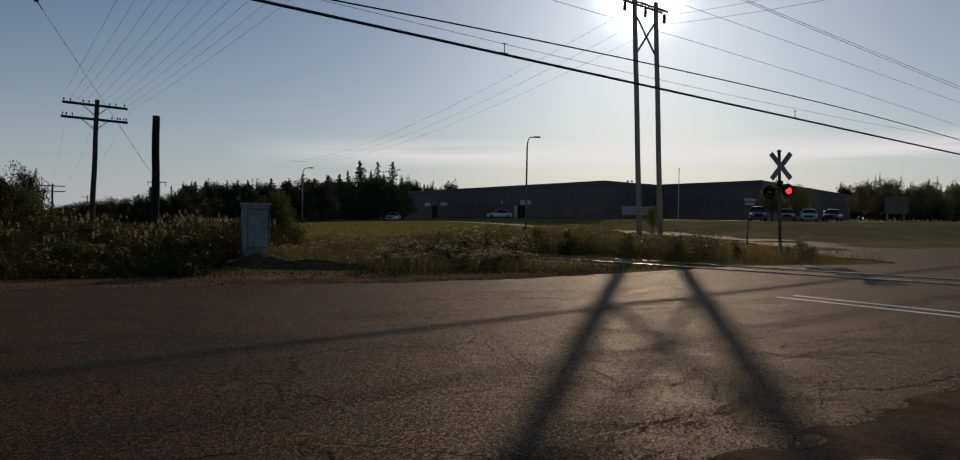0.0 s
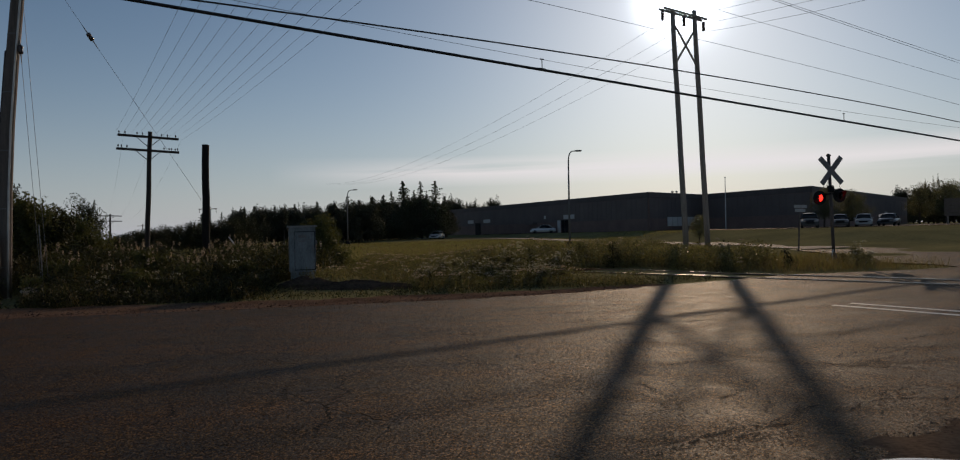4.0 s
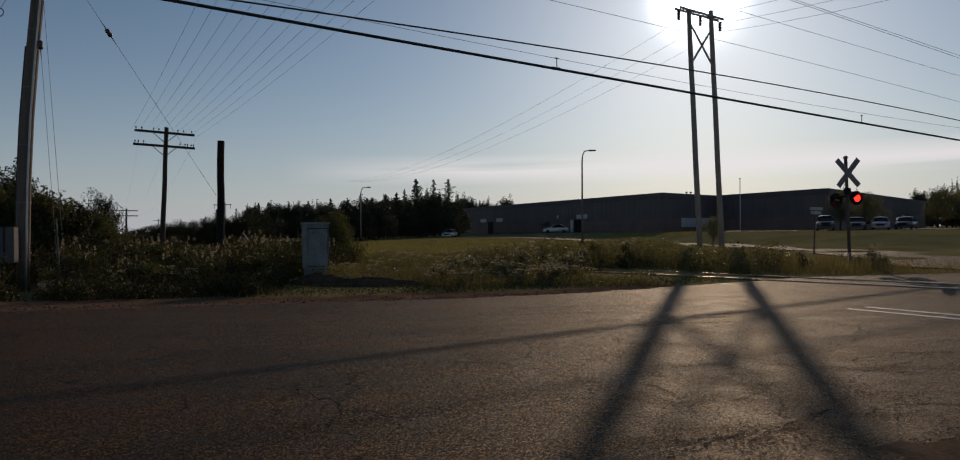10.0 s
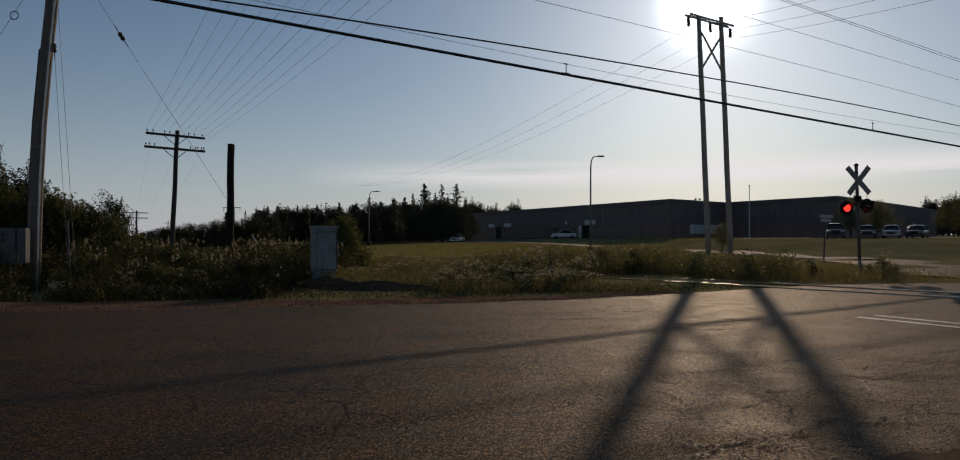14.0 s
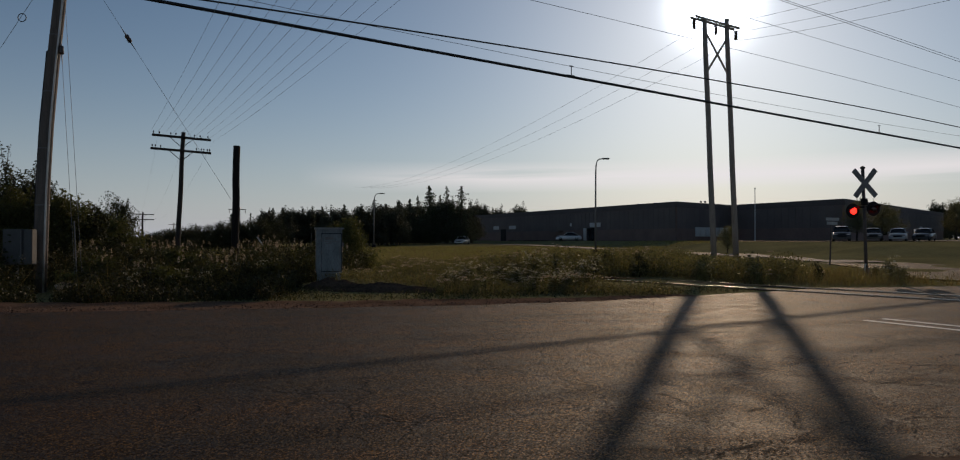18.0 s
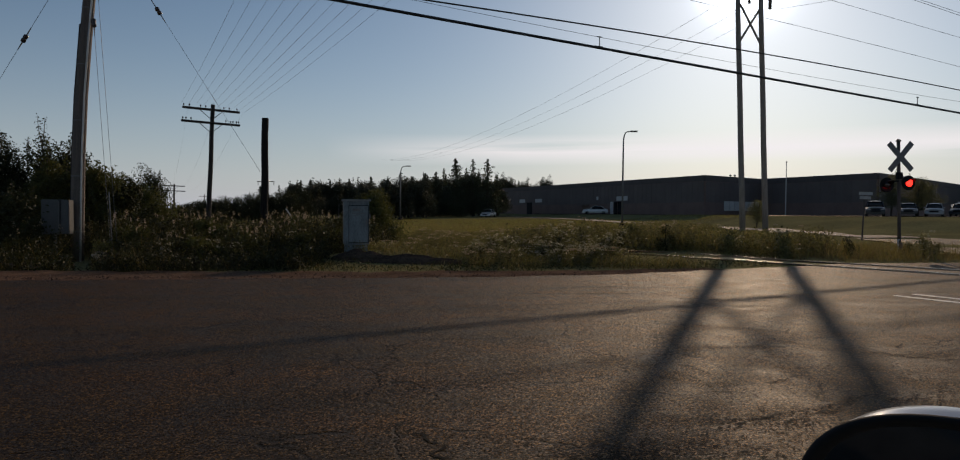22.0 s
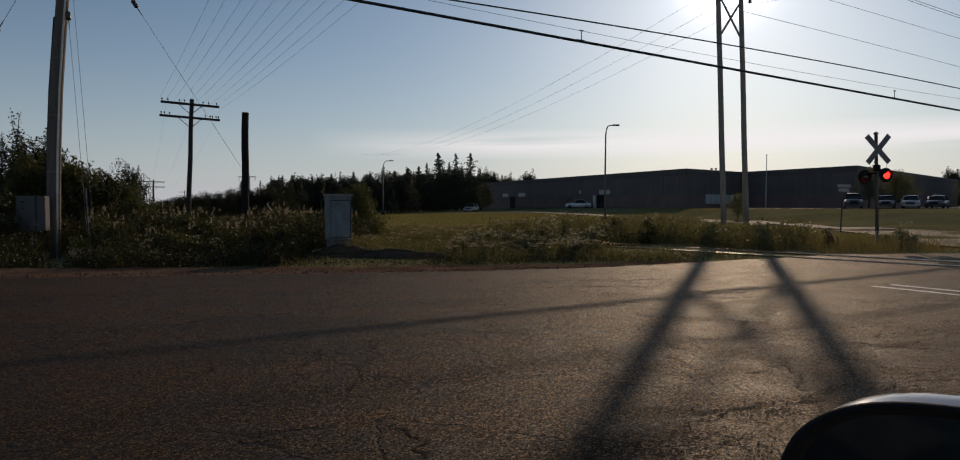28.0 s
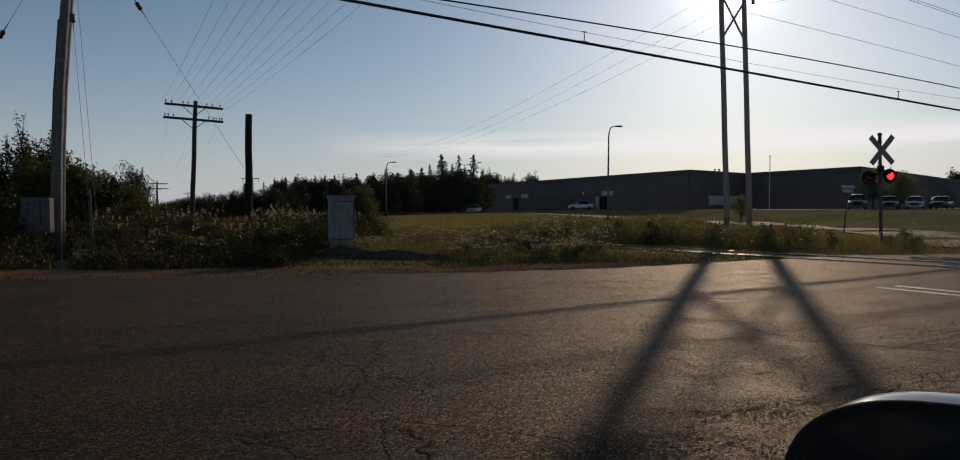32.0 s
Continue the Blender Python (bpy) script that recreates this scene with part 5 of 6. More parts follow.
def tree_thing(kind, bm, me, bark_m, m, label, category, group):
    t = new(kind)
    t.matrix_basis = m
    tagged(t, label, category, group)
    part("trunk", bm, bark_m, t, smooth=True)
    cr = new("crown", me)
    cr.parent = t
    return t


def copies(first, places, wide=1.0):
    """First at its place, the rest as turned and scaled copies."""
    for x, y, z, a, s in places:
        c = copy_thing(first, pose(x, y, z, 0, 0, a))
        c.scale = (s * wide, s * wide, s)


def gz(x, y):
    return float(height(x, y))


# near shrubs and saplings by the utility pole
rng = np.random.default_rng(21)
NEAR_SHRUBS = [(-20.3, 26.2, 3.9, 3.4), (-18.6, 25.6, 4.5, 3.0), (-16.9, 26.3, 4.1, 2.8), (-15.2, 26.0, 3.9, 2.6), (-23, 27, 4.1, 3.6), (-14.4, 26.6, 3.2, 2.0), (-16.0, 31, 3.0, 2.6), (-19.4, 23.6, 2.3, 2.6),
               (-17.3, 23.8, 2.2, 2.6), (-15.6, 24, 2.0, 2.2), (-26, 28, 4.3, 4.0), (-15.1, 20.9, 2.9, 2.3), (-16.6, 21.6, 2.9, 2.6), (-18.4, 22.0, 2.8, 2.8), (-21.5, 24, 2.6, 2.8), (-18.5, 33, 3.2, 3.0),
               (-17.7, 26.9, 4.3, 3.3), (-18.3, 24.7, 3.3, 3.0), (-16.5, 25.0, 3.3, 2.8), (-20.6, 25.0, 3.5, 3.2), (-22.2, 25.6, 3.8, 3.2)]
for i, (x, y, h, w) in enumerate(NEAR_SHRUBS):
    h *= 1.22 if x < -15.5 and h > 3 else 1.0
    bm, me, bk = tree_parts("shrub_leaves", h * 0.88, w, 0.1, 8200, 40 + i, LEAF_A if i % 3 or y < 22.5 else LEAF_B, BARK, 0.1, 1.6, 22)
    tree_thing("roadside_shrub", bm, me, bk, pose(x, y, gz(x, y), 0, 0, i * 50), "tall leafy roadside shrub with loose twigs", "shrub", "roadside shrubs")
bm, me, bk = tree_parts("bush_leaves", 2.55, 2.1, 0.085, 17000, 77, LEAF_B, BARK, 0.03, 3.0, 16)
tree_thing("round_bush", bm, me, bk, pose(-5.4, 30.5, gz(-5.4, 30.5)), "rounded willow bush behind the cabinet", "bush", "bushes")

MID = [tree_parts("mid_leaves", 5.0, 4.4, 0.15, 8500, 60 + i, LEAF_A, BARK, 0.1, 1.5, 18) for i in range(3)]
FARB = [tree_parts("far_leaves", 7.0, (4.6, 3.6, 4.2)[i], 0.21, 8500, 70 + i, LEAF_FAR, BIRCH if i == 1 else BARK, 0.06, 1.7, 16) for i in range(3)]
SPR = [spruce_parts("spruce_needles", 10.5, (8.4, 5.0, 8.8)[i], (9500, 3600, 8500)[i], 80 + i, 0.6 if i else 0) for i in range(3)]
mids = [tree_thing("young_tree", *p, pose(x, y, gz(x, y)), "young leafy tree in a dark thicket", "tree", "thicket trees") for p, (x, y) in zip(MID, ((-27, 44), (-24, 46), (-30, 48)))]
fars = [tree_thing("forest_tree", *p, pose(x, y, 0.8), "leafy tree of the far dark forest edge", "tree", "forest trees") for p, (x, y) in zip(FARB, ((-24, 92), (-20, 96), (-16, 94)))]
sprs = [tree_thing("spruce", *p, pose(x, y, 0.8), "dark spruce standing above the forest edge", "spruce", "spruces") for p, (x, y) in zip(SPR, ((-7.3, 127), (-4.1, 128), (-1.4, 128)))]
for o in mids:
    o.scale = (0.72, 0.72, 0.72)
for o in fars:
    o.scale = (0.62, 0.62, 0.62)
for i in range(22):      # thicket sloping down towards the gap
    u = i / 21
    x, y = -33 + 13.5 * u + rng.normal() * 0.5, 43 + 5 * u + rng.normal() * 2.5
    h = (3.9 - 2.6 * u) * rng.uniform(0.7, 1.05)
    copies(mids[i % 3], [(x, y, gz(x, y), rng.uniform(0, 360), h / 5.0)])
copies(mids[1], [(-26.3, 52, 0.0, 40, 0.96)], 0.7)
for i in range(44):      # low scrub beyond the gap, rising into the forest
    u = i / 43
    px = -0.50 + 0.22 * u
    y = 72 + rng.uniform(0, 10)
    h = (1.5 + 2.0 * u ** 0.9) * rng.uniform(0.75, 1.1)
    copies(mids[i % 3], [(px * y, y, 0.3, rng.uniform(0, 360), h / 5.0)])
for i in range(46):      # forest edge left of the lot
    u = i / 45
    px = -0.30 + 0.20 * u
    y = 90 + 10 * u + rng.uniform(0, 16)
    h = (4.4 + 1.7 * u) * rng.uniform(0.8, 1.12)
    copies(fars[i % 3], [(px * y, y, 0.6, rng.uniform(0, 360), h / 7.0)], rng.uniform(0.8, 1.3))
for i in range(44):      # forest behind the spruces
    u = i / 43
    px = -0.11 + 0.19 * u
    behind = px > 0.006          # past the building's end the woods stand behind it
    y = 128 + 6 * u + rng.uniform(0, 16) + (48 if behind else 0)
    h = (9.4 if behind else 7.2 + 0.4 * u) * rng.uniform(0.75, 1.15)
    copies(fars[i % 3], [(px * y, y, 0.8, rng.uniform(0, 360), h / 7.0)])
for x, y, s in ((-9.6, 129, 0.84), (-5.4, 131, 0.86), (0.4, 131, 0.74), (-12.9, 127, 0.74), (-18.5, 118, 0.6), (2.4, 178, 0.93), (-27, 100, 0.5), (6.6, 188, 0.88), (-16.5, 128, 0.68), (-23, 108, 0.55), (-31, 98, 0.42), (-10.8, 126, 0.76), (-6.9, 126, 0.7), (-15, 124, 0.66), (-21, 116, 0.62), (-3.0, 126, 0.72), (4.3, 182, 0.9), (-25.5, 106, 0.52), (-29, 102, 0.5), (-33, 96, 0.4), (9.2, 192, 0.84)):
    copies(sprs[int(abs(x) * 7) % 3], [(x, y, 0.8, x * 50, s)])
for i in range(26):      # low scrub at the forest's foot
    px = -0.16 + 0.2 * i / 25
    y = 119 + rng.uniform(0, 4)
    if abs(px * y + 1.8) < 4.0 or px > 0.012:
        continue
    copies(mids[i % 3], [(px * y, y, gz(px * y, y), rng.uniform(0, 360), rng.uniform(0.4, 0.62))])
copies(fars[2], [(15.6, 211, 0.8, 20, 1.62), (10.6, 190, 0.8, 70, 1.15), (14.0, 204, 0.8, 130, 1.3)])
for i in range(40):      # woods right of and behind the building
    u = i / 39
    px = 0.67 + 0.31 * u
    y = (128 if px > 0.74 else 190) + rng.uniform(0, 22)
    h = (7.0 if px > 0.74 else 9.0) * rng.uniform(0.75, 1.15)
    copies(fars[i % 3], [(px * y, y, 1.0, rng.uniform(0, 360), 1.12 * h / 7.0)])
lot = tree_thing("lot_tree", *tree_parts("lot_leaves", 5.4, 4.6, 0.14, 6800, 171, LEAF_PALE, BARK, 0.15, 1.5, 14), pose(50.5, 88.5, 1.05), "loose dusty-green tree at the edge of the parking lot", "tree", "lot trees")
for i in range(16):      # paler trees before the woods, the haze in their leaf colour
    px = 0.72 + 0.2 * i / 15
    y = 120 + rng.uniform(0, 12)
    copies(lot, [(px * y, y, 1.0, rng.uniform(0, 360), rng.uniform(0.9, 1.6))], 0.8)
for x, y, h in ((53.6, 88, 5.0), (56.6, 91, 4.6), (24.1, 63.6, 2.7)):
    copies(lot, [(x, y, gz(x, y), x * 31, h / 5.4)])

for x, y, h in ((74, 84, 1.6), (77, 80, 1.8), (80, 86, 2.2)):
    copies(mids[2], [(x, y, gz(x, y), x * 31, h / 5.0)])


# ---- grass and weeds ----
def blades(c, h, w, rng, lean=0.35):
    """Upright blades of grass: thin quads from the points c."""
    n = len(c)
    a = rng.uniform(0, math.tau, n)
    sd = np.stack([np.cos(a), np.sin(a), 0 * a], 1) * (w * 0.5)[:, None]
    ln = np.stack([rng.normal(size=n) * lean * h, rng.normal(size=n) * lean * h, h], 1)
    return np.stack([c - sd, c + sd, c + ln + sd * 0.25, c + ln - sd * 0.25], 1)


def off_road(x, y):
    """Where plants grow: beyond the shoulder, off the lane and the crossing."""
    e = y - np.interp(x, [-60, -11.1, -5.5, 0.2, 3.3, 5.4, 8.2, 10.2, 16.2, 16.9, 17.5, 200], [8.2, 15.8, 15.9, 16.4, 16.9, 17.5, 18.7, 19.9, 20.9, 40, 80, 80])
    lane = (x > 15.6 + 0.2 * np.maximum(0, y - 23)) & (y < 40) & (x > 15.5) & (y > 21.5)
    d = (x - RAIL0.x) * RSIDE.x + (y - RAIL0.y) * RSIDE.y
    s = (x - RAIL0.x) * RDIR.x + (y - RAIL0.y) * RDIR.y
    track = (d > -0.35) & (d < 1.8) & (s < 13)
    ray = x / np.maximum(y, 1)
    pole_gap = (ray > -0.628) & (ray < -0.592) & (y < 21.9)     # trodden ground before the pole
    return (e > 0) & ~lane & ~track & ~pole_gap


def field(name, n, region, hgt, mats, label, seed, leafy=0.0, leaf=0.07, width=0.012, flowers=0.0, dry=0.3, plume=0.0):
    rng = np.random.default_rng(seed)
    x0, x1, y0, y1 = region[:4]
    x, y = rng.uniform(x0, x1, n), rng.uniform(y0, y1, n)
    keep = off_road(x, y)
    if len(region) > 4:
        keep &= region[4](x, y)
    dens = np.sin(x * 1.3 + 1.7 * np.sin(y * 0.8)) * np.cos(y * 1.1 + np.sin(x * 0.6)) * 0.5 + 0.5
    keep &= rng.uniform(0, 1, n) < 0.35 + 0.75 * dens
    x, y, dens = x[keep], y[keep], dens[keep]
    k = len(x)
    c = np.stack([x, y, height(x, y)], 1)
    h = rng.uniform(hgt[0], hgt[1], k) * (0.65 + 0.5 * dens)
    q, idx = [blades(c, h, np.full(k, width) * rng.uniform(0.7, 1.5, k), rng)], [rng.choice(2, k, p=[1 - dry, dry])]
    if leafy:
        m = int(k * leafy)
        pick = rng.integers(0, k, m)
        lc = c[pick] + np.stack([rng.normal(size=m) * 0.09, rng.normal(size=m) * 0.09, h[pick] * rng.uniform(0.15, 1.02, m)], 1)
        q.append(leaves_at(lc, leaf, rng, up=0.4)), idx.append(np.full(m, 2))
    if flowers:
        m = int(k * flowers)
        pick = rng.choice(np.flatnonzero((dens > 0.6) & (h > np.quantile(h, 0.72))), m)
        for _ in range(16):
            rise = rng.uniform(-0.6, 1.0, m)
            fc = c[pick] + np.stack([rng.normal(size=m) * (0.05 - 0.03 * (plume > 0)), rng.normal(size=m) * (0.05 - 0.03 * (plume > 0)), h[pick] * 1.05 + rng.normal(size=m) * 0.012 + plume * rise], 1)
            q.append(leaves_at(fc, 0.034 + 0.1 * plume, rng, up=1.5, narrow=0.9 - 3 * plume)), idx.append(np.full(m, 3))
    ob = new(name, cloud_mesh(name, np.concatenate(q), mats, np.concatenate(idx)))
    return tagged(ob, label, "grass" if "grass" in name else "weeds", kind="stuff")


def rail_place(x, y):
    """How far along the track and how far to its near side."""
    return (x - RAIL0.x) * RDIR.x + (y - RAIL0.y) * RDIR.y, (x - RAIL0.x) * RSIDE.x + (y - RAIL0.y) * RSIDE.y


def near_side(x, y):
    s, d = rail_place(x, y)
    return (s < 9.5) & (d > -0.5) & (d < 4.5)


def rail_belt(x, y):
    s, d = rail_place(x, y)
    return ((d > -4.2) & (d < -0.6) & (s > 3.4)) | ((d > 2.0) & (d < 5.0) & (s > 8.5))


ALL = [GRASS, GRASS_DRY, MEADOW_LEAF, FLOWER]
DARK = [GRASS_DK, GRASS_DRY, WEED, FLOWER]
field("verge_grass", 26000, (-26, 9, 14, 20, lambda x, y: y - far_edge(x) < 4.2), (0.04, 0.15), DARK, "short green verge grass beside the gravel", 1, 1.4, 0.05)
field("verge_weeds", 15000, (-27, -4.6, 15.5, 19.4, lambda x, y: (y - far_edge(x) > 1.9) & (np.hypot(x + 11.4, y - 19.4) > 0.9)), (0.2, 0.62), DARK, "dark leafy weeds at the verge", 22, 5.0, 0.075, dry=0.2)
field("tall_weeds", 26000, (-27, -4.2, 17.6, 30, lambda x, y: (np.hypot(x + 3.6, y - 18.9) > 1.7) & ~((x > -13) & (y < 18.6)) & ~((np.abs(x + 11.4) < 1.1) & (y < 20.4))), (0.55, 1.3), DARK, "tall dark weeds with pale flower heads", 2, 8.0, 0.085, flowers=0.02, dry=0.25, plume=0.1)
field("meadow_grass", 46000, (-4.2, 9.5, 17.3, 42, lambda x, y: ~near_side(x, y) & ~((x < -0.9) & (y < 18.9) & (np.hypot((x + 2.7) / 2.2, (y - 18.0) / 1.1) < 1))), (0.12, 0.42), ALL, "green and straw-coloured meadow grass with small leafy weeds", 3, 3.2, 0.06, flowers=0.016, dry=0.42)
field("rail_weeds", 22000, (0.5, 16, 18.2, 33, lambda x, y: rail_belt(x, y)), (0.5, 1.0), ALL, "tall leafy weeds beside the railway track", 4, 6.0, 0.09, flowers=0.014)
field("signal_grass", 9000, (10, 19, 19.8, 28), (0.2, 0.55), [GRASS_DRY, GRASS, MEADOW_LEAF, FLOWER], "straw-coloured grass round the signal mast", 5, 0.5, 0.06)
field("far_meadow_grass", 60000, (-30, 21, 28, 62, lambda x, y: np.abs(x - lane_x(y)) > 2.3), (0.15, 0.4), ALL, "uneven meadow grass of the field", 6, 0.6, 0.1, 0.03, dry=0.35)
field("lawn_tufts", 130000, (-32, 62, 46, 100, lambda x, y: (np.abs(x - lane_x(y)) > 2.3) & (np.abs(x / y) < 0.72) & ~((x > 30) & (y > 73))), (0.05, 0.15), [LAWN_LEAF, GRASS_DRY, GRASS, FLOWER], "short mown lawn grass", 7, 0, 0.1, 0.06)
tower_weeds = field("tower_weeds", 12000, (12, 26, 50, 68, lambda x, y: np.abs(x - lane_x(y)) > 2.4), (0.3, 0.7), ALL, "tall weeds round the tower's feet", 8, 4.0, 0.1)


# single leafy weeds that stand out of the stand
UMBEL = leaf_mat("pale_umbel", (0.46, 0.43, 0.38), (0.27, 0.25, 0.22), 0.35, 0.3)
WB = [tree_parts("weed_leaves", 1.2, 1.1, 0.085, 900, 300 + i, WEED if i != 1 else LEAF_B, WEED, 0.05, 1.1) for i in range(3)]
wbs = [tree_thing("weed_bush", *p, pose(x, y, gz(x, y)), "dark leafy weed bush in the rough verge", "weed", "weed bushes") for p, (x, y) in zip(WB, ((-9.0, 19.5), (-7.4, 20.2), (-6.2, 19.2)))]
rng = np.random.default_rng(91)
for i in range(70):
    x, y = rng.uniform(-22, -4.6), 0
    y = 18.9 + rng.uniform(0, 7) + (0.8 if x < -12 else 0)
    if -0.64 < x / y < -0.58 and y < 22:
        continue
    copies(wbs[i % 3], [(x, y, gz(x, y), rng.uniform(0, 360), rng.uniform(0.7, 1.2))])
for i in range(24):
    s, d = rng.uniform(4.0, 26), rng.uniform(-3.8, -0.9)
    if s > 9 and rng.uniform() < 0.4:
        d = rng.uniform(2.2, 4.5)
    p = RAIL0 + RDIR * s + RSIDE * d
    if p.y > float(far_edge(p.x)) + 3 and p.x > 1.5:
        copies(wbs[i % 3], [(p.x, p.y, gz(p.x, p.y), rng.uniform(0, 360), rng.uniform(0.5, 0.9))])
for x, y, s in ((-14.3, 20.2, 0.75), (-14.0, 20.5, 0.6), (-14.9, 20.4, 0.8), (-15.5, 20.1, 0.9), (11.6, 22.6, 0.6)):
    copies(wbs[0], [(x, y, gz(x, y), x * 80, s)])


# pale flowering weeds near the track and in the rough verge
fws = []
for i in range(5):
    h = (0.95, 1.1, 0.8, 1.0, 0.7)[i]
    bm, me, bk = tree_parts("flowering_leaves", h, h * 0.95, 0.065, 800, 500 + i, MEADOW_LEAF, WEED, 0.05, 1.3)
    rr = np.random.default_rng(600 + i)
    heads = np.concatenate([np.array([rr.normal() * h * 0.28, rr.normal() * h * 0.28, h * rr.uniform(0.35, 1.1)]) + rr.normal(size=(11, 3)) * (0.045, 0.045, 0.02) for _ in range(15)])
    co = np.empty(len(me.vertices) * 3)
    me.vertices.foreach_get("co", co)
    leafy = co.reshape(-1, 4, 3)
    dots = leaves_at(heads, 0.042, rr, up=1.2, narrow=0.9)
    me = cloud_mesh("flowering_leaves", np.concatenate([leafy, dots]), [MEADOW_LEAF, UMBEL], np.repeat([0, 1], [len(leafy), len(dots)]))
    x, y = ((1.9, 20.6), (2.7, 21.2), (3.4, 20.4), (3.9, 21.8), (2.2, 22.4))[i]
    fws.append(tree_thing("flowering_weed", bm, me, bk, pose(x, y, gz(x, y), 0, 0, i * 40), "leafy weed speckled with pale whitish flower heads", "weed", "flowering weeds"))
rng = np.random.default_rng(611)
n = 0
while n < 56:
    x, y = rng.uniform(-1.5, 3.3), 17.9 + rng.triangular(0, 0.6, 5.5)
    if (near_side(np.array(x), np.array(y)) and x > 2.2) or y - far_edge(x) < 2.2 or not off_road(np.array(x), np.array(y)) or rng.uniform() > 0.3 + 0.12 * (x + 1.5):
        continue
    copies(fws[n % 5], [(x, y, gz(x, y), rng.uniform(0, 360), rng.uniform(0.36, 0.7))])
    n += 1
for i, (x, y, s) in enumerate(((-8.3, 20.0, 1.0), (-5.6, 19.6, 0.8), (-6.2, 20.4, 1.1), (-15.6, 20.6, 1.0), (-16.6, 21.0, 1.1), (-9.6, 19.8, 0.9), (-7.2, 19.2, 0.8), (-14.7, 20.0, 1.0), (-17.6, 20.7, 0.9))):
    copies(fws[i % 5], [(x, y, gz(x, y), i * 77, s)])


for x, y, s in ((14.0, 22.6, 0.9), (14.4, 22.9, 0.75), (13.7, 22.9, 0.7), (14.8, 23.3, 0.6)):
    copies(fws[int(x * 10) % 5], [(x, y, gz(x, y), x * 300, s)])


# loose stones of the shoulder and the apron
def stones(name, pts, size, material, label, seed):
    """Many small four-sided stones."""
    rng = np.random.default_rng(seed)
    n = len(pts)
    t = np.array([[1, 1, -0.3], [-1, 1, 0.1], [-1, -1, -0.3], [1, -1, 0.1], [0.1, 0.0, 0.9]], float)
    v = t[None] * (size * rng.uniform(0.4, 1.4, n))[:, None, None] * rng.uniform(0.6, 1.3, (n, 5, 3))
    a = rng.uniform(0, math.tau, n)
    ca, sa = np.cos(a)[:, None], np.sin(a)[:, None]
    v = np.stack([v[..., 0] * ca - v[..., 1] * sa, v[..., 0] * sa + v[..., 1] * ca, v[..., 2]], -1) + pts[:, None]
    f = [(5 * i + p, 5 * i + q, 5 * i + 4) for i in range(n) for p, q in ((0, 1), (1, 2), (2, 3), (3, 0))]
    ob = raw(name, v.reshape(-1, 3), f, material)
    return tagged(ob, label, "gravel", kind="stuff")


STONE = mat("gravel_stone", (0.34, 0.22, 0.15), (0.17, 0.11, 0.08), rough=1.0, scale=9, fine=60, bump=0.3, spec=0.0, vary=0.5)
rng = np.random.default_rng(17)
gx = rng.uniform(-24, 5.5, 3600)
gy = far_edge(gx) + np.abs(rng.normal(0.6, 0.6, len(gx))) - 0.15
stones("shoulder_gravel", np.stack([gx, gy, gx * 0 - 0.006], 1), 0.015, STONE, "loose reddish gravel along the shoulder", 3)
ax = rng.uniform(0, 9, 2600)
ay = 2.85 + 0.51 * ax - np.abs(rng.normal(0, 0.5, len(ax))) + 0.16
kx = rng.uniform(-24, 5.5, 700)
ky = far_edge(kx) + np.abs(rng.normal(0.35, 0.45, len(kx))) - 0.05
DARK_STONE = mat("dark_gravel_stone", (0.13, 0.08, 0.055), (0.05, 0.034, 0.026), rough=1.0, scale=9, fine=60, bump=0.3, spec=0.0, vary=0.5)
stones("shoulder_stones", np.stack([kx, ky, kx * 0 + 0.002], 1), 0.017, DARK_STONE, "dark loose stones along the gravel shoulder", 31)
stones("apron_gravel", np.stack([ax, ay, ax * 0 + 0.002], 1), 0.006, STONE, "loose sandy gravel at the near road edge", 4)


# crumbled dark spots where the asphalt breaks up
def crumbs(places, seed):
    rng = np.random.default_rng(seed)
    c = np.concatenate([np.stack([rng.normal(x, sx, n), rng.normal(y, sy, n), np.full(n, 0.0035)], 1) for x, y, sx, sy, n in places])
    n = len(c)
    a = rng.uniform(0, math.tau, n)[:, None] + np.array([0, 1.5, 3.2, 4.7])[None] + rng.uniform(-0.4, 0.4, (n, 4))
    r = (rng.uniform(0.003, 0.0095, n))[:, None] * rng.uniform(0.5, 1.4, (n, 4))
    q = np.stack([c[:, None, 0] + r * np.cos(a) * 1.5, c[:, None, 1] + r * np.sin(a), c[:, None, 2] + rng.uniform(0, 0.001, (n, 4))], -1)
    ob = new("crumbled_asphalt", cloud_mesh("crumbled_asphalt", q, [CRUMB]))
    return tagged(ob, "dark crumbled asphalt spots in the road, one laid for a shadow", "asphalt", kind="stuff")


CRUMB = mat("dark_crumbled_asphalt", (0.022, 0.017, 0.014), (0.012, 0.01, 0.009), rough=0.95, scale=4, fine=60, bump=0.5, spec=0.1, vary=0.5)
# The last spot, by the rails, darkens where the signal's shadow lies.
crumbs([(1.2, 4.0, 0.5, 0.16, 1700), (1.85, 4.6, 0.4, 0.1, 900), (0.75, 3.8, 0.35, 0.12, 500), (2.3, 4.85, 0.3, 0.09, 400), (3.2, 5.2, 0.4, 0.15, 400), (4.5, 6.85, 0.5, 0.1, 700), (3.6, 5.9, 0.5, 0.25, 600), (5.6, 7.7, 0.6, 0.2, 600), (11.2, 16.2, 1.0, 0.5, 200)], 9)
rng = np.random.default_rng(23)
cx = rng.uniform(-0.5, 7.0, 260)
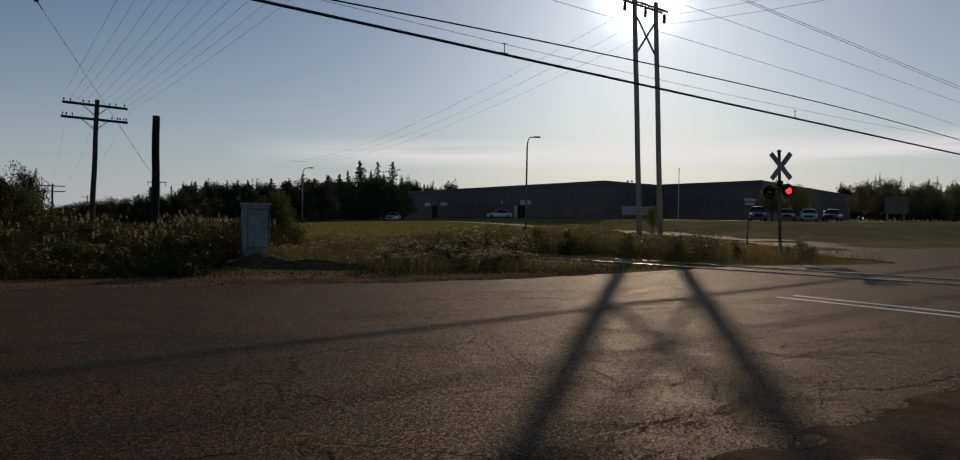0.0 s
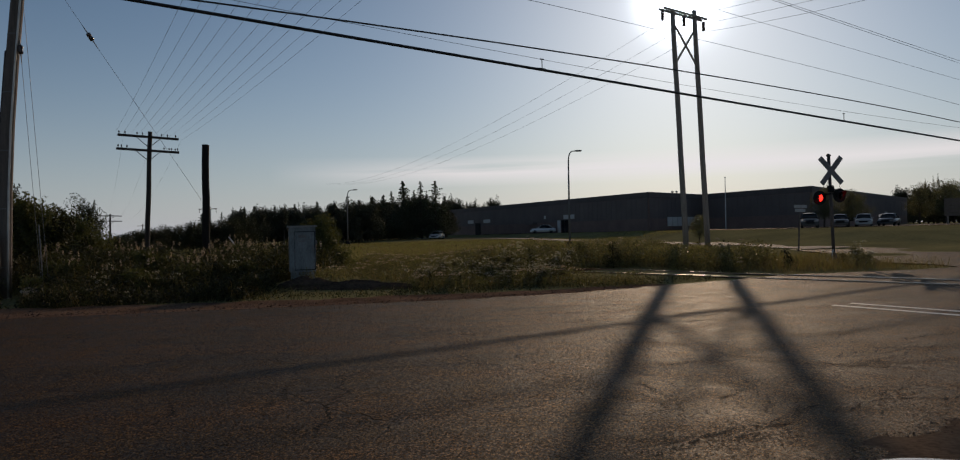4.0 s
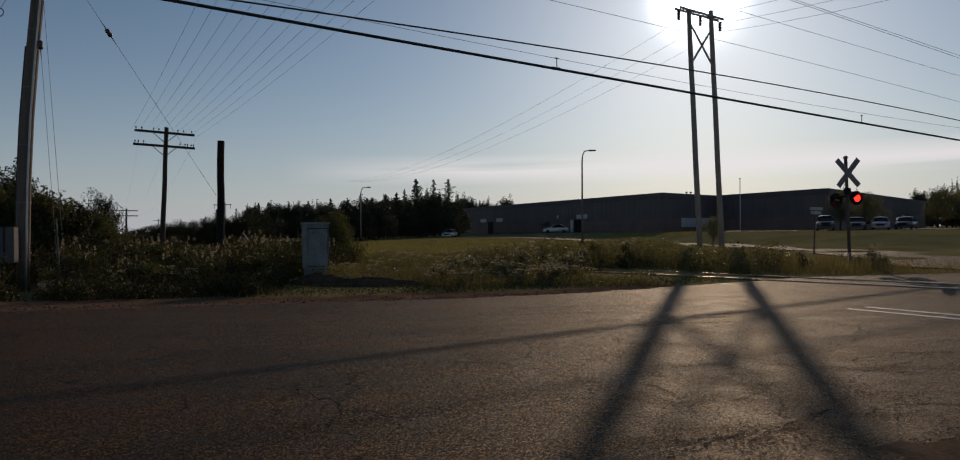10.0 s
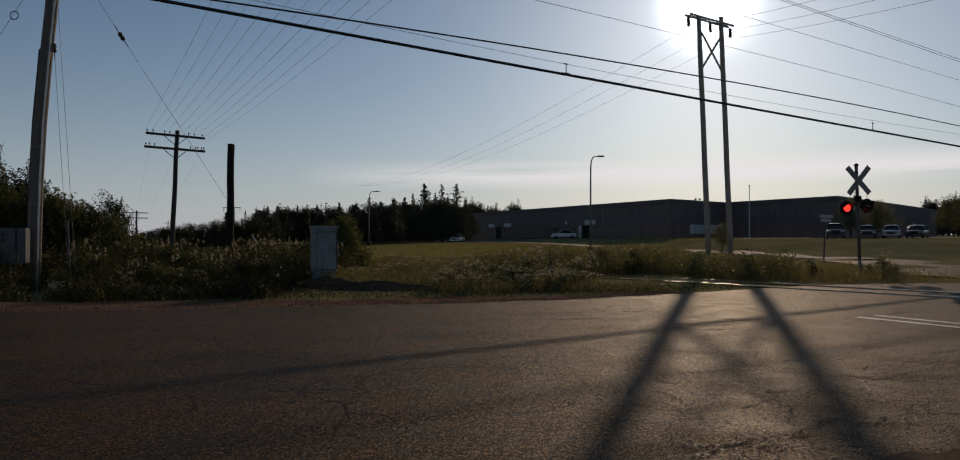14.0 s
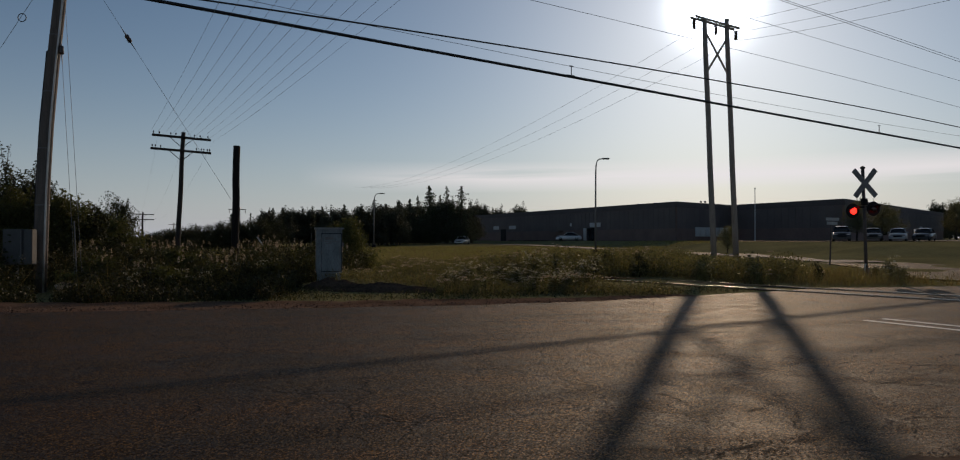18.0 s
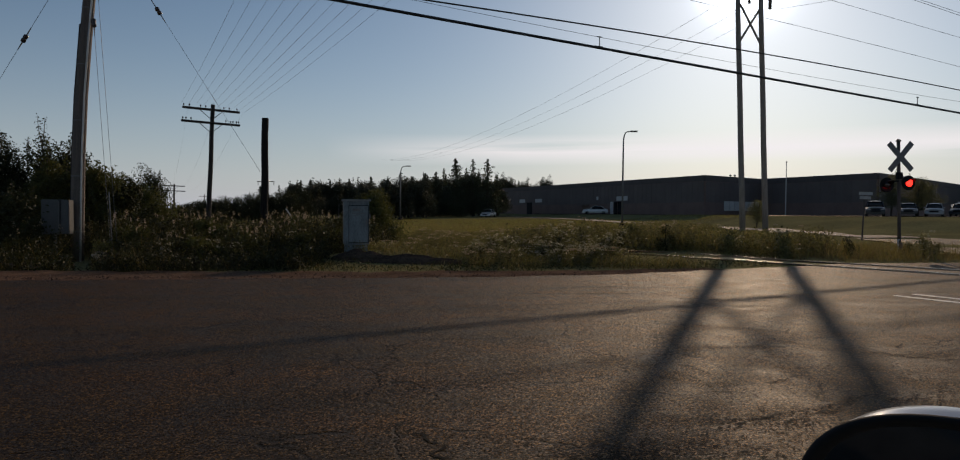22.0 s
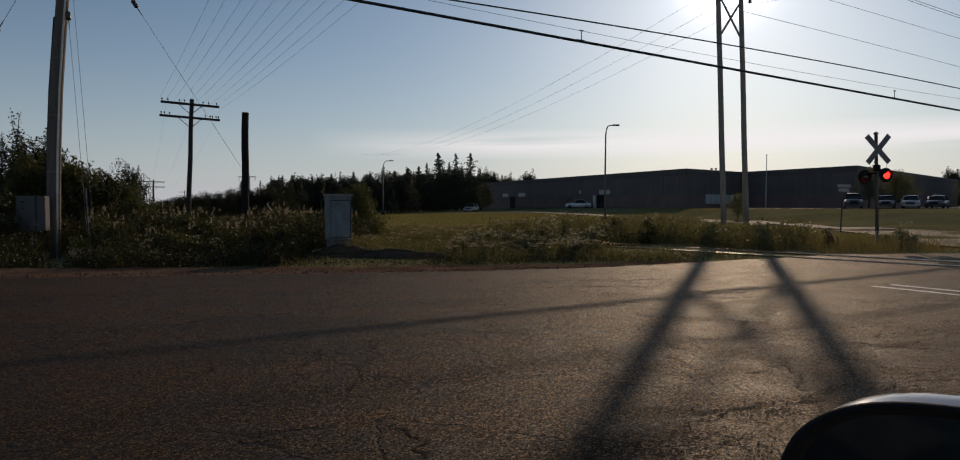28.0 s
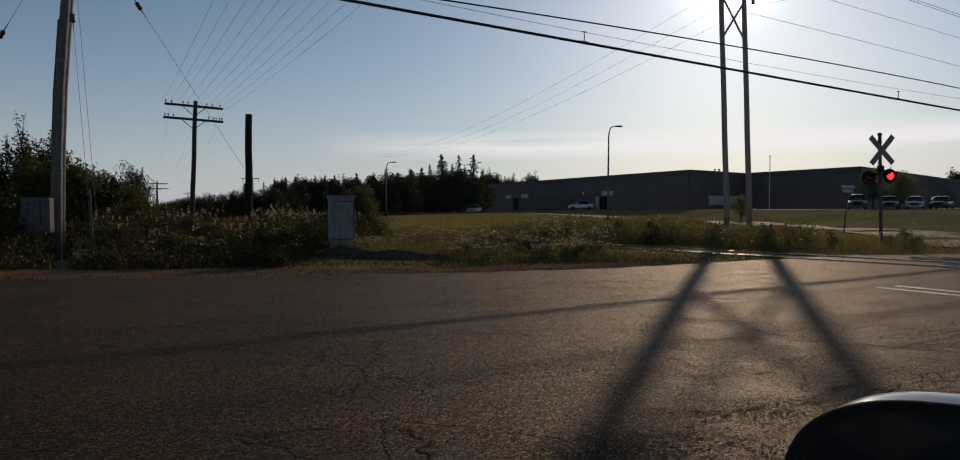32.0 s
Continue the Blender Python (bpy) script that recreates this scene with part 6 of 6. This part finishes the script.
stones("broken_asphalt", np.stack([cx, 2.93 + 0.527 * cx + 0.02 * np.sin(cx * 9) + rng.normal(0, 0.07, 260), cx * 0 - 0.02], 1), 0.02, STONE, "broken chips of asphalt along the road edge", 12)



# ---- the car from whose open window we look ----
def own_car():
    c = empty("sport_utility_car", pose(0.55, 0.58, 0.0, 0, 0, 27.3), "white sport-utility car with an open side window on the roadside", "car")
    # local: x ahead, y to the car's left, origin under the mirror's foot on its left flank
    white = mat("white_car_paint", (0.7, 0.7, 0.69), (0.66, 0.66, 0.65), rough=0.12, scale=1, fine=10, bump=0, spec=0.35)
    W = 1.86

    def loft(name, prof, y0, y1, material, inset=0.05):
        bm = bmesh.new()
        rows = [[bm.verts.new((x, y, z)) for x, z in prof] for y in (y0, y0 - inset, y1 + inset, y1)]
        for r in (rows[0], rows[3]):
            for v in r:
                v.co.z = 0.62 + (v.co.z - 0.62) * 0.95
        for u, w in zip(rows, rows[1:]):
            for i in range(len(prof)):
                j = (i + 1) % len(prof)
                bm.faces.new((u[i], u[j], w[j], w[i]))
        bm.faces.new(rows[0]), bm.faces.new(rows[3][::-1])
        bmesh.ops.recalc_face_normals(bm, faces=bm.faces)
        bmesh.ops.bevel(bm, geom=list(bm.edges), offset=0.045, segments=3, affect="EDGES")
        return part(name, bm, material, c, smooth=True)

    loft("body", [(-2.9, 0.4), (-2.95, 0.8), (-2.9, 1.0), (0.3, 0.98), (1.55, 0.9), (1.75, 0.75), (1.75, 0.4), (1.5, 0.3), (-2.8, 0.3)], -0.02, -W + 0.02, white)
    part("windscreen", tube([(0.36, -0.14, 1.0), (0.36, -W + 0.14, 1.0)], 0.012, 5), BLACK, c)
    for y in (-0.25, -W + 0.25):
        part("headlight", box(0.2, 0.4, 0.16, (1.68, y, 0.78), 0.05), HEAD_G, c)
        part("tail_light", box(0.1, 0.26, 0.3, (-2.9, y + (0.08 if y > -1 else -0.08), 0.85), 0.04), TAIL, c)
    part("grille", box(0.08, 0.9, 0.2, (1.75, -W / 2, 0.62), 0.03), BLACK, c)
    part("front_bumper", box(0.22, W - 0.06, 0.22, (1.72, -W / 2, 0.4), 0.08), white, c)
    part("rear_bumper", box(0.22, W - 0.06, 0.24, (-2.9, -W / 2, 0.42), 0.08), white, c)
    for s in (0.012, -W - 0.002):
        for x in (-0.55, -1.75):
            part("door_handle", box(0.2, 0.03, 0.035, (x, s - 0.005, 0.86), 0.01), BLACK, c)
        for x in (0.28, -1.4, -2.35):
            part("door_seam", box(0.008, 0.006, 0.55, (x, s - 0.006, 0.66)), BLACK, c)
    # Unseen black cabin parts, added so the mirror glass reflects dark.
    part("unseen_cabin_trim", box(3.1, W - 0.2, 0.05, (-1.3, -W / 2, 1.0), 0.02), BLACK, c, "unseen black interior trim added to darken the mirror reflection")
    part("seat_back", box(0.16, 0.5, 0.6, (-1.35, -0.5, 1.3), 0.06, (0, -12, 0)), BLACK, c)
    part("dashboard", box(0.6, W - 0.3, 0.1, (0.0, -W / 2, 1.02), 0.04), BLACK, c)
    part("roof", box(2.6, W - 0.36, 0.06, (-1.75, -W / 2, 1.76), 0.025), white, c)
    part("headliner", box(2.5, W - 0.4, 0.02, (-1.75, -W / 2, 1.715)), BLACK, c)
    for y in (-0.1, -W + 0.1):
        s = 1 if y > -1 else -1
        yt = -W / 2 + s * (W / 2 - 0.24)
        part("windscreen_pillar", rod((0.42, y, 0.98), (-0.45, yt, 1.74), 0.04, seg=8), BLACK, c)
        part("door_pillar", rod((-1.45, y, 0.98), (-1.5, yt, 1.74), 0.045, seg=8), BLACK, c)
        part("rear_pillar", rod((-2.85, y, 0.98), (-2.75, yt, 1.74), 0.06, seg=8), white, c)
    for x in (0.95, -2.1):
        for y in (-0.08, -W + 0.08):
            wheel = part("wheel", lathe([(0.22, -0.11), (0.32, -0.11), (0.345, -0.06), (0.345, 0.06), (0.32, 0.11), (0.22, 0.11)], 20, m=pose(x, y, 0.345, 90)), TYRE, c)
            part("rim", lathe([(0, -0.09), (0.2, -0.105), (0.225, 0), (0.2, 0.105), (0, 0.09)], 16, m=pose(x, y, 0.345, 90)), RIM, wheel)
    # wing mirror: rim, glass, cap and foot, turned towards the window
    inv = c.matrix_basis.inverted()
    M = inv @ Matrix.Translation((0.383, 0.562, 1.1465)) @ pose(0, 0, 0, 0, 3.1, -14)

    def ring(sc, dep, up=0.0, sx=0.0, n=56, a=0.1255, b=0.0897, ex=2.55):
        out = []
        for k in range(n):
            t = k * math.tau / n
            cs, sn = math.cos(t), math.sin(t)
            out.append(M @ Vector((sx + a * sc * math.copysign(abs(cs) ** (2 / ex), cs), dep, up + b * sc * math.copysign(abs(sn) ** (2 / ex), sn))))
        return out

    def shell(name, rings, material, parent, cap=False, label=""):
        bm = bmesh.new()
        vs = [[bm.verts.new(p) for p in r] for r in rings]
        n = len(vs[0])
        for u, w in zip(vs, vs[1:]):
            for k in range(n):
                bm.faces.new((u[k], u[(k + 1) % n], w[(k + 1) % n], w[k]))
        if cap:
            bm.faces.new(vs[-1])
        bmesh.ops.recalc_face_normals(bm, faces=bm.faces)
        return part(name, bm, material, parent, label, smooth=not cap or len(rings) > 3)

    mirror = shell("wing_mirror", [ring(0.985, 0.004), ring(0.985, 0.014, 0.002, 0.009), ring(0.97, 0.028, 0.005, 0.02), ring(0.92, 0.05, 0.004, 0.034), ring(0.82, 0.075, 0.002, 0.048), ring(0.65, 0.098, 0, 0.062), ring(0.4, 0.114, 0, 0.07), ring(0.1, 0.12, 0, 0.074)], white, c, True, "white rounded wing mirror cap")
    shell("mirror_rim", [ring(0.99, 0.004), ring(0.985, -0.004), ring(0.95, -0.006), ring(0.84, 0.012)], BLACK, mirror, label="black plastic rim")
    chrome = mat("mirror_silver", (0.5, 0.5, 0.49), rough=0.03, metal=1.0, bump=0)
    shell("mirror_glass", [ring(0.845, 0.0125)], chrome, mirror, True, "dark reflecting mirror glass")
    part("mirror_foot", tube([M @ Vector((0.1, 0.06, -0.05)), M @ Vector((0.16, 0.06, -0.08)), (0.02, -0.05, 0.98)], 0.03, 8), BLACK, c)
    return c


own_car()


# ---- what moves: the two lenses flip between lit and dark in turn ----
def motions():
    for n, (lens, dx, z) in enumerate(LAMPS):
        rows, turn = [], 0.0
        k = math.floor((0 - FLASH) / HALF) - 1
        # even steps: the light passes to the right lamp (n = 1)
        lit_right = (k % 2) == 0
        turn = 0.0 if lit_right == (n == 1) else 180.0
        rows.append((0.0, turn))
        while True:
            k += 1
            t = FLASH + HALF * k
            if t > 31.95:
                break
            if t <= 0.06:
                turn += 180
                rows[0] = (0.0, turn)
                continue
            for dt, a in ((-0.05, 0), (-0.0167, 60), (0.0167, 120), (0.05, 180)):
                rows.append((round(t + dt, 3), turn + a))
            turn += 180
        rows.append((32.0, turn))
        walk(lens, [(t, pose(dx, -0.09, z, 0, 0, a)) for t, a in rows])


motions()
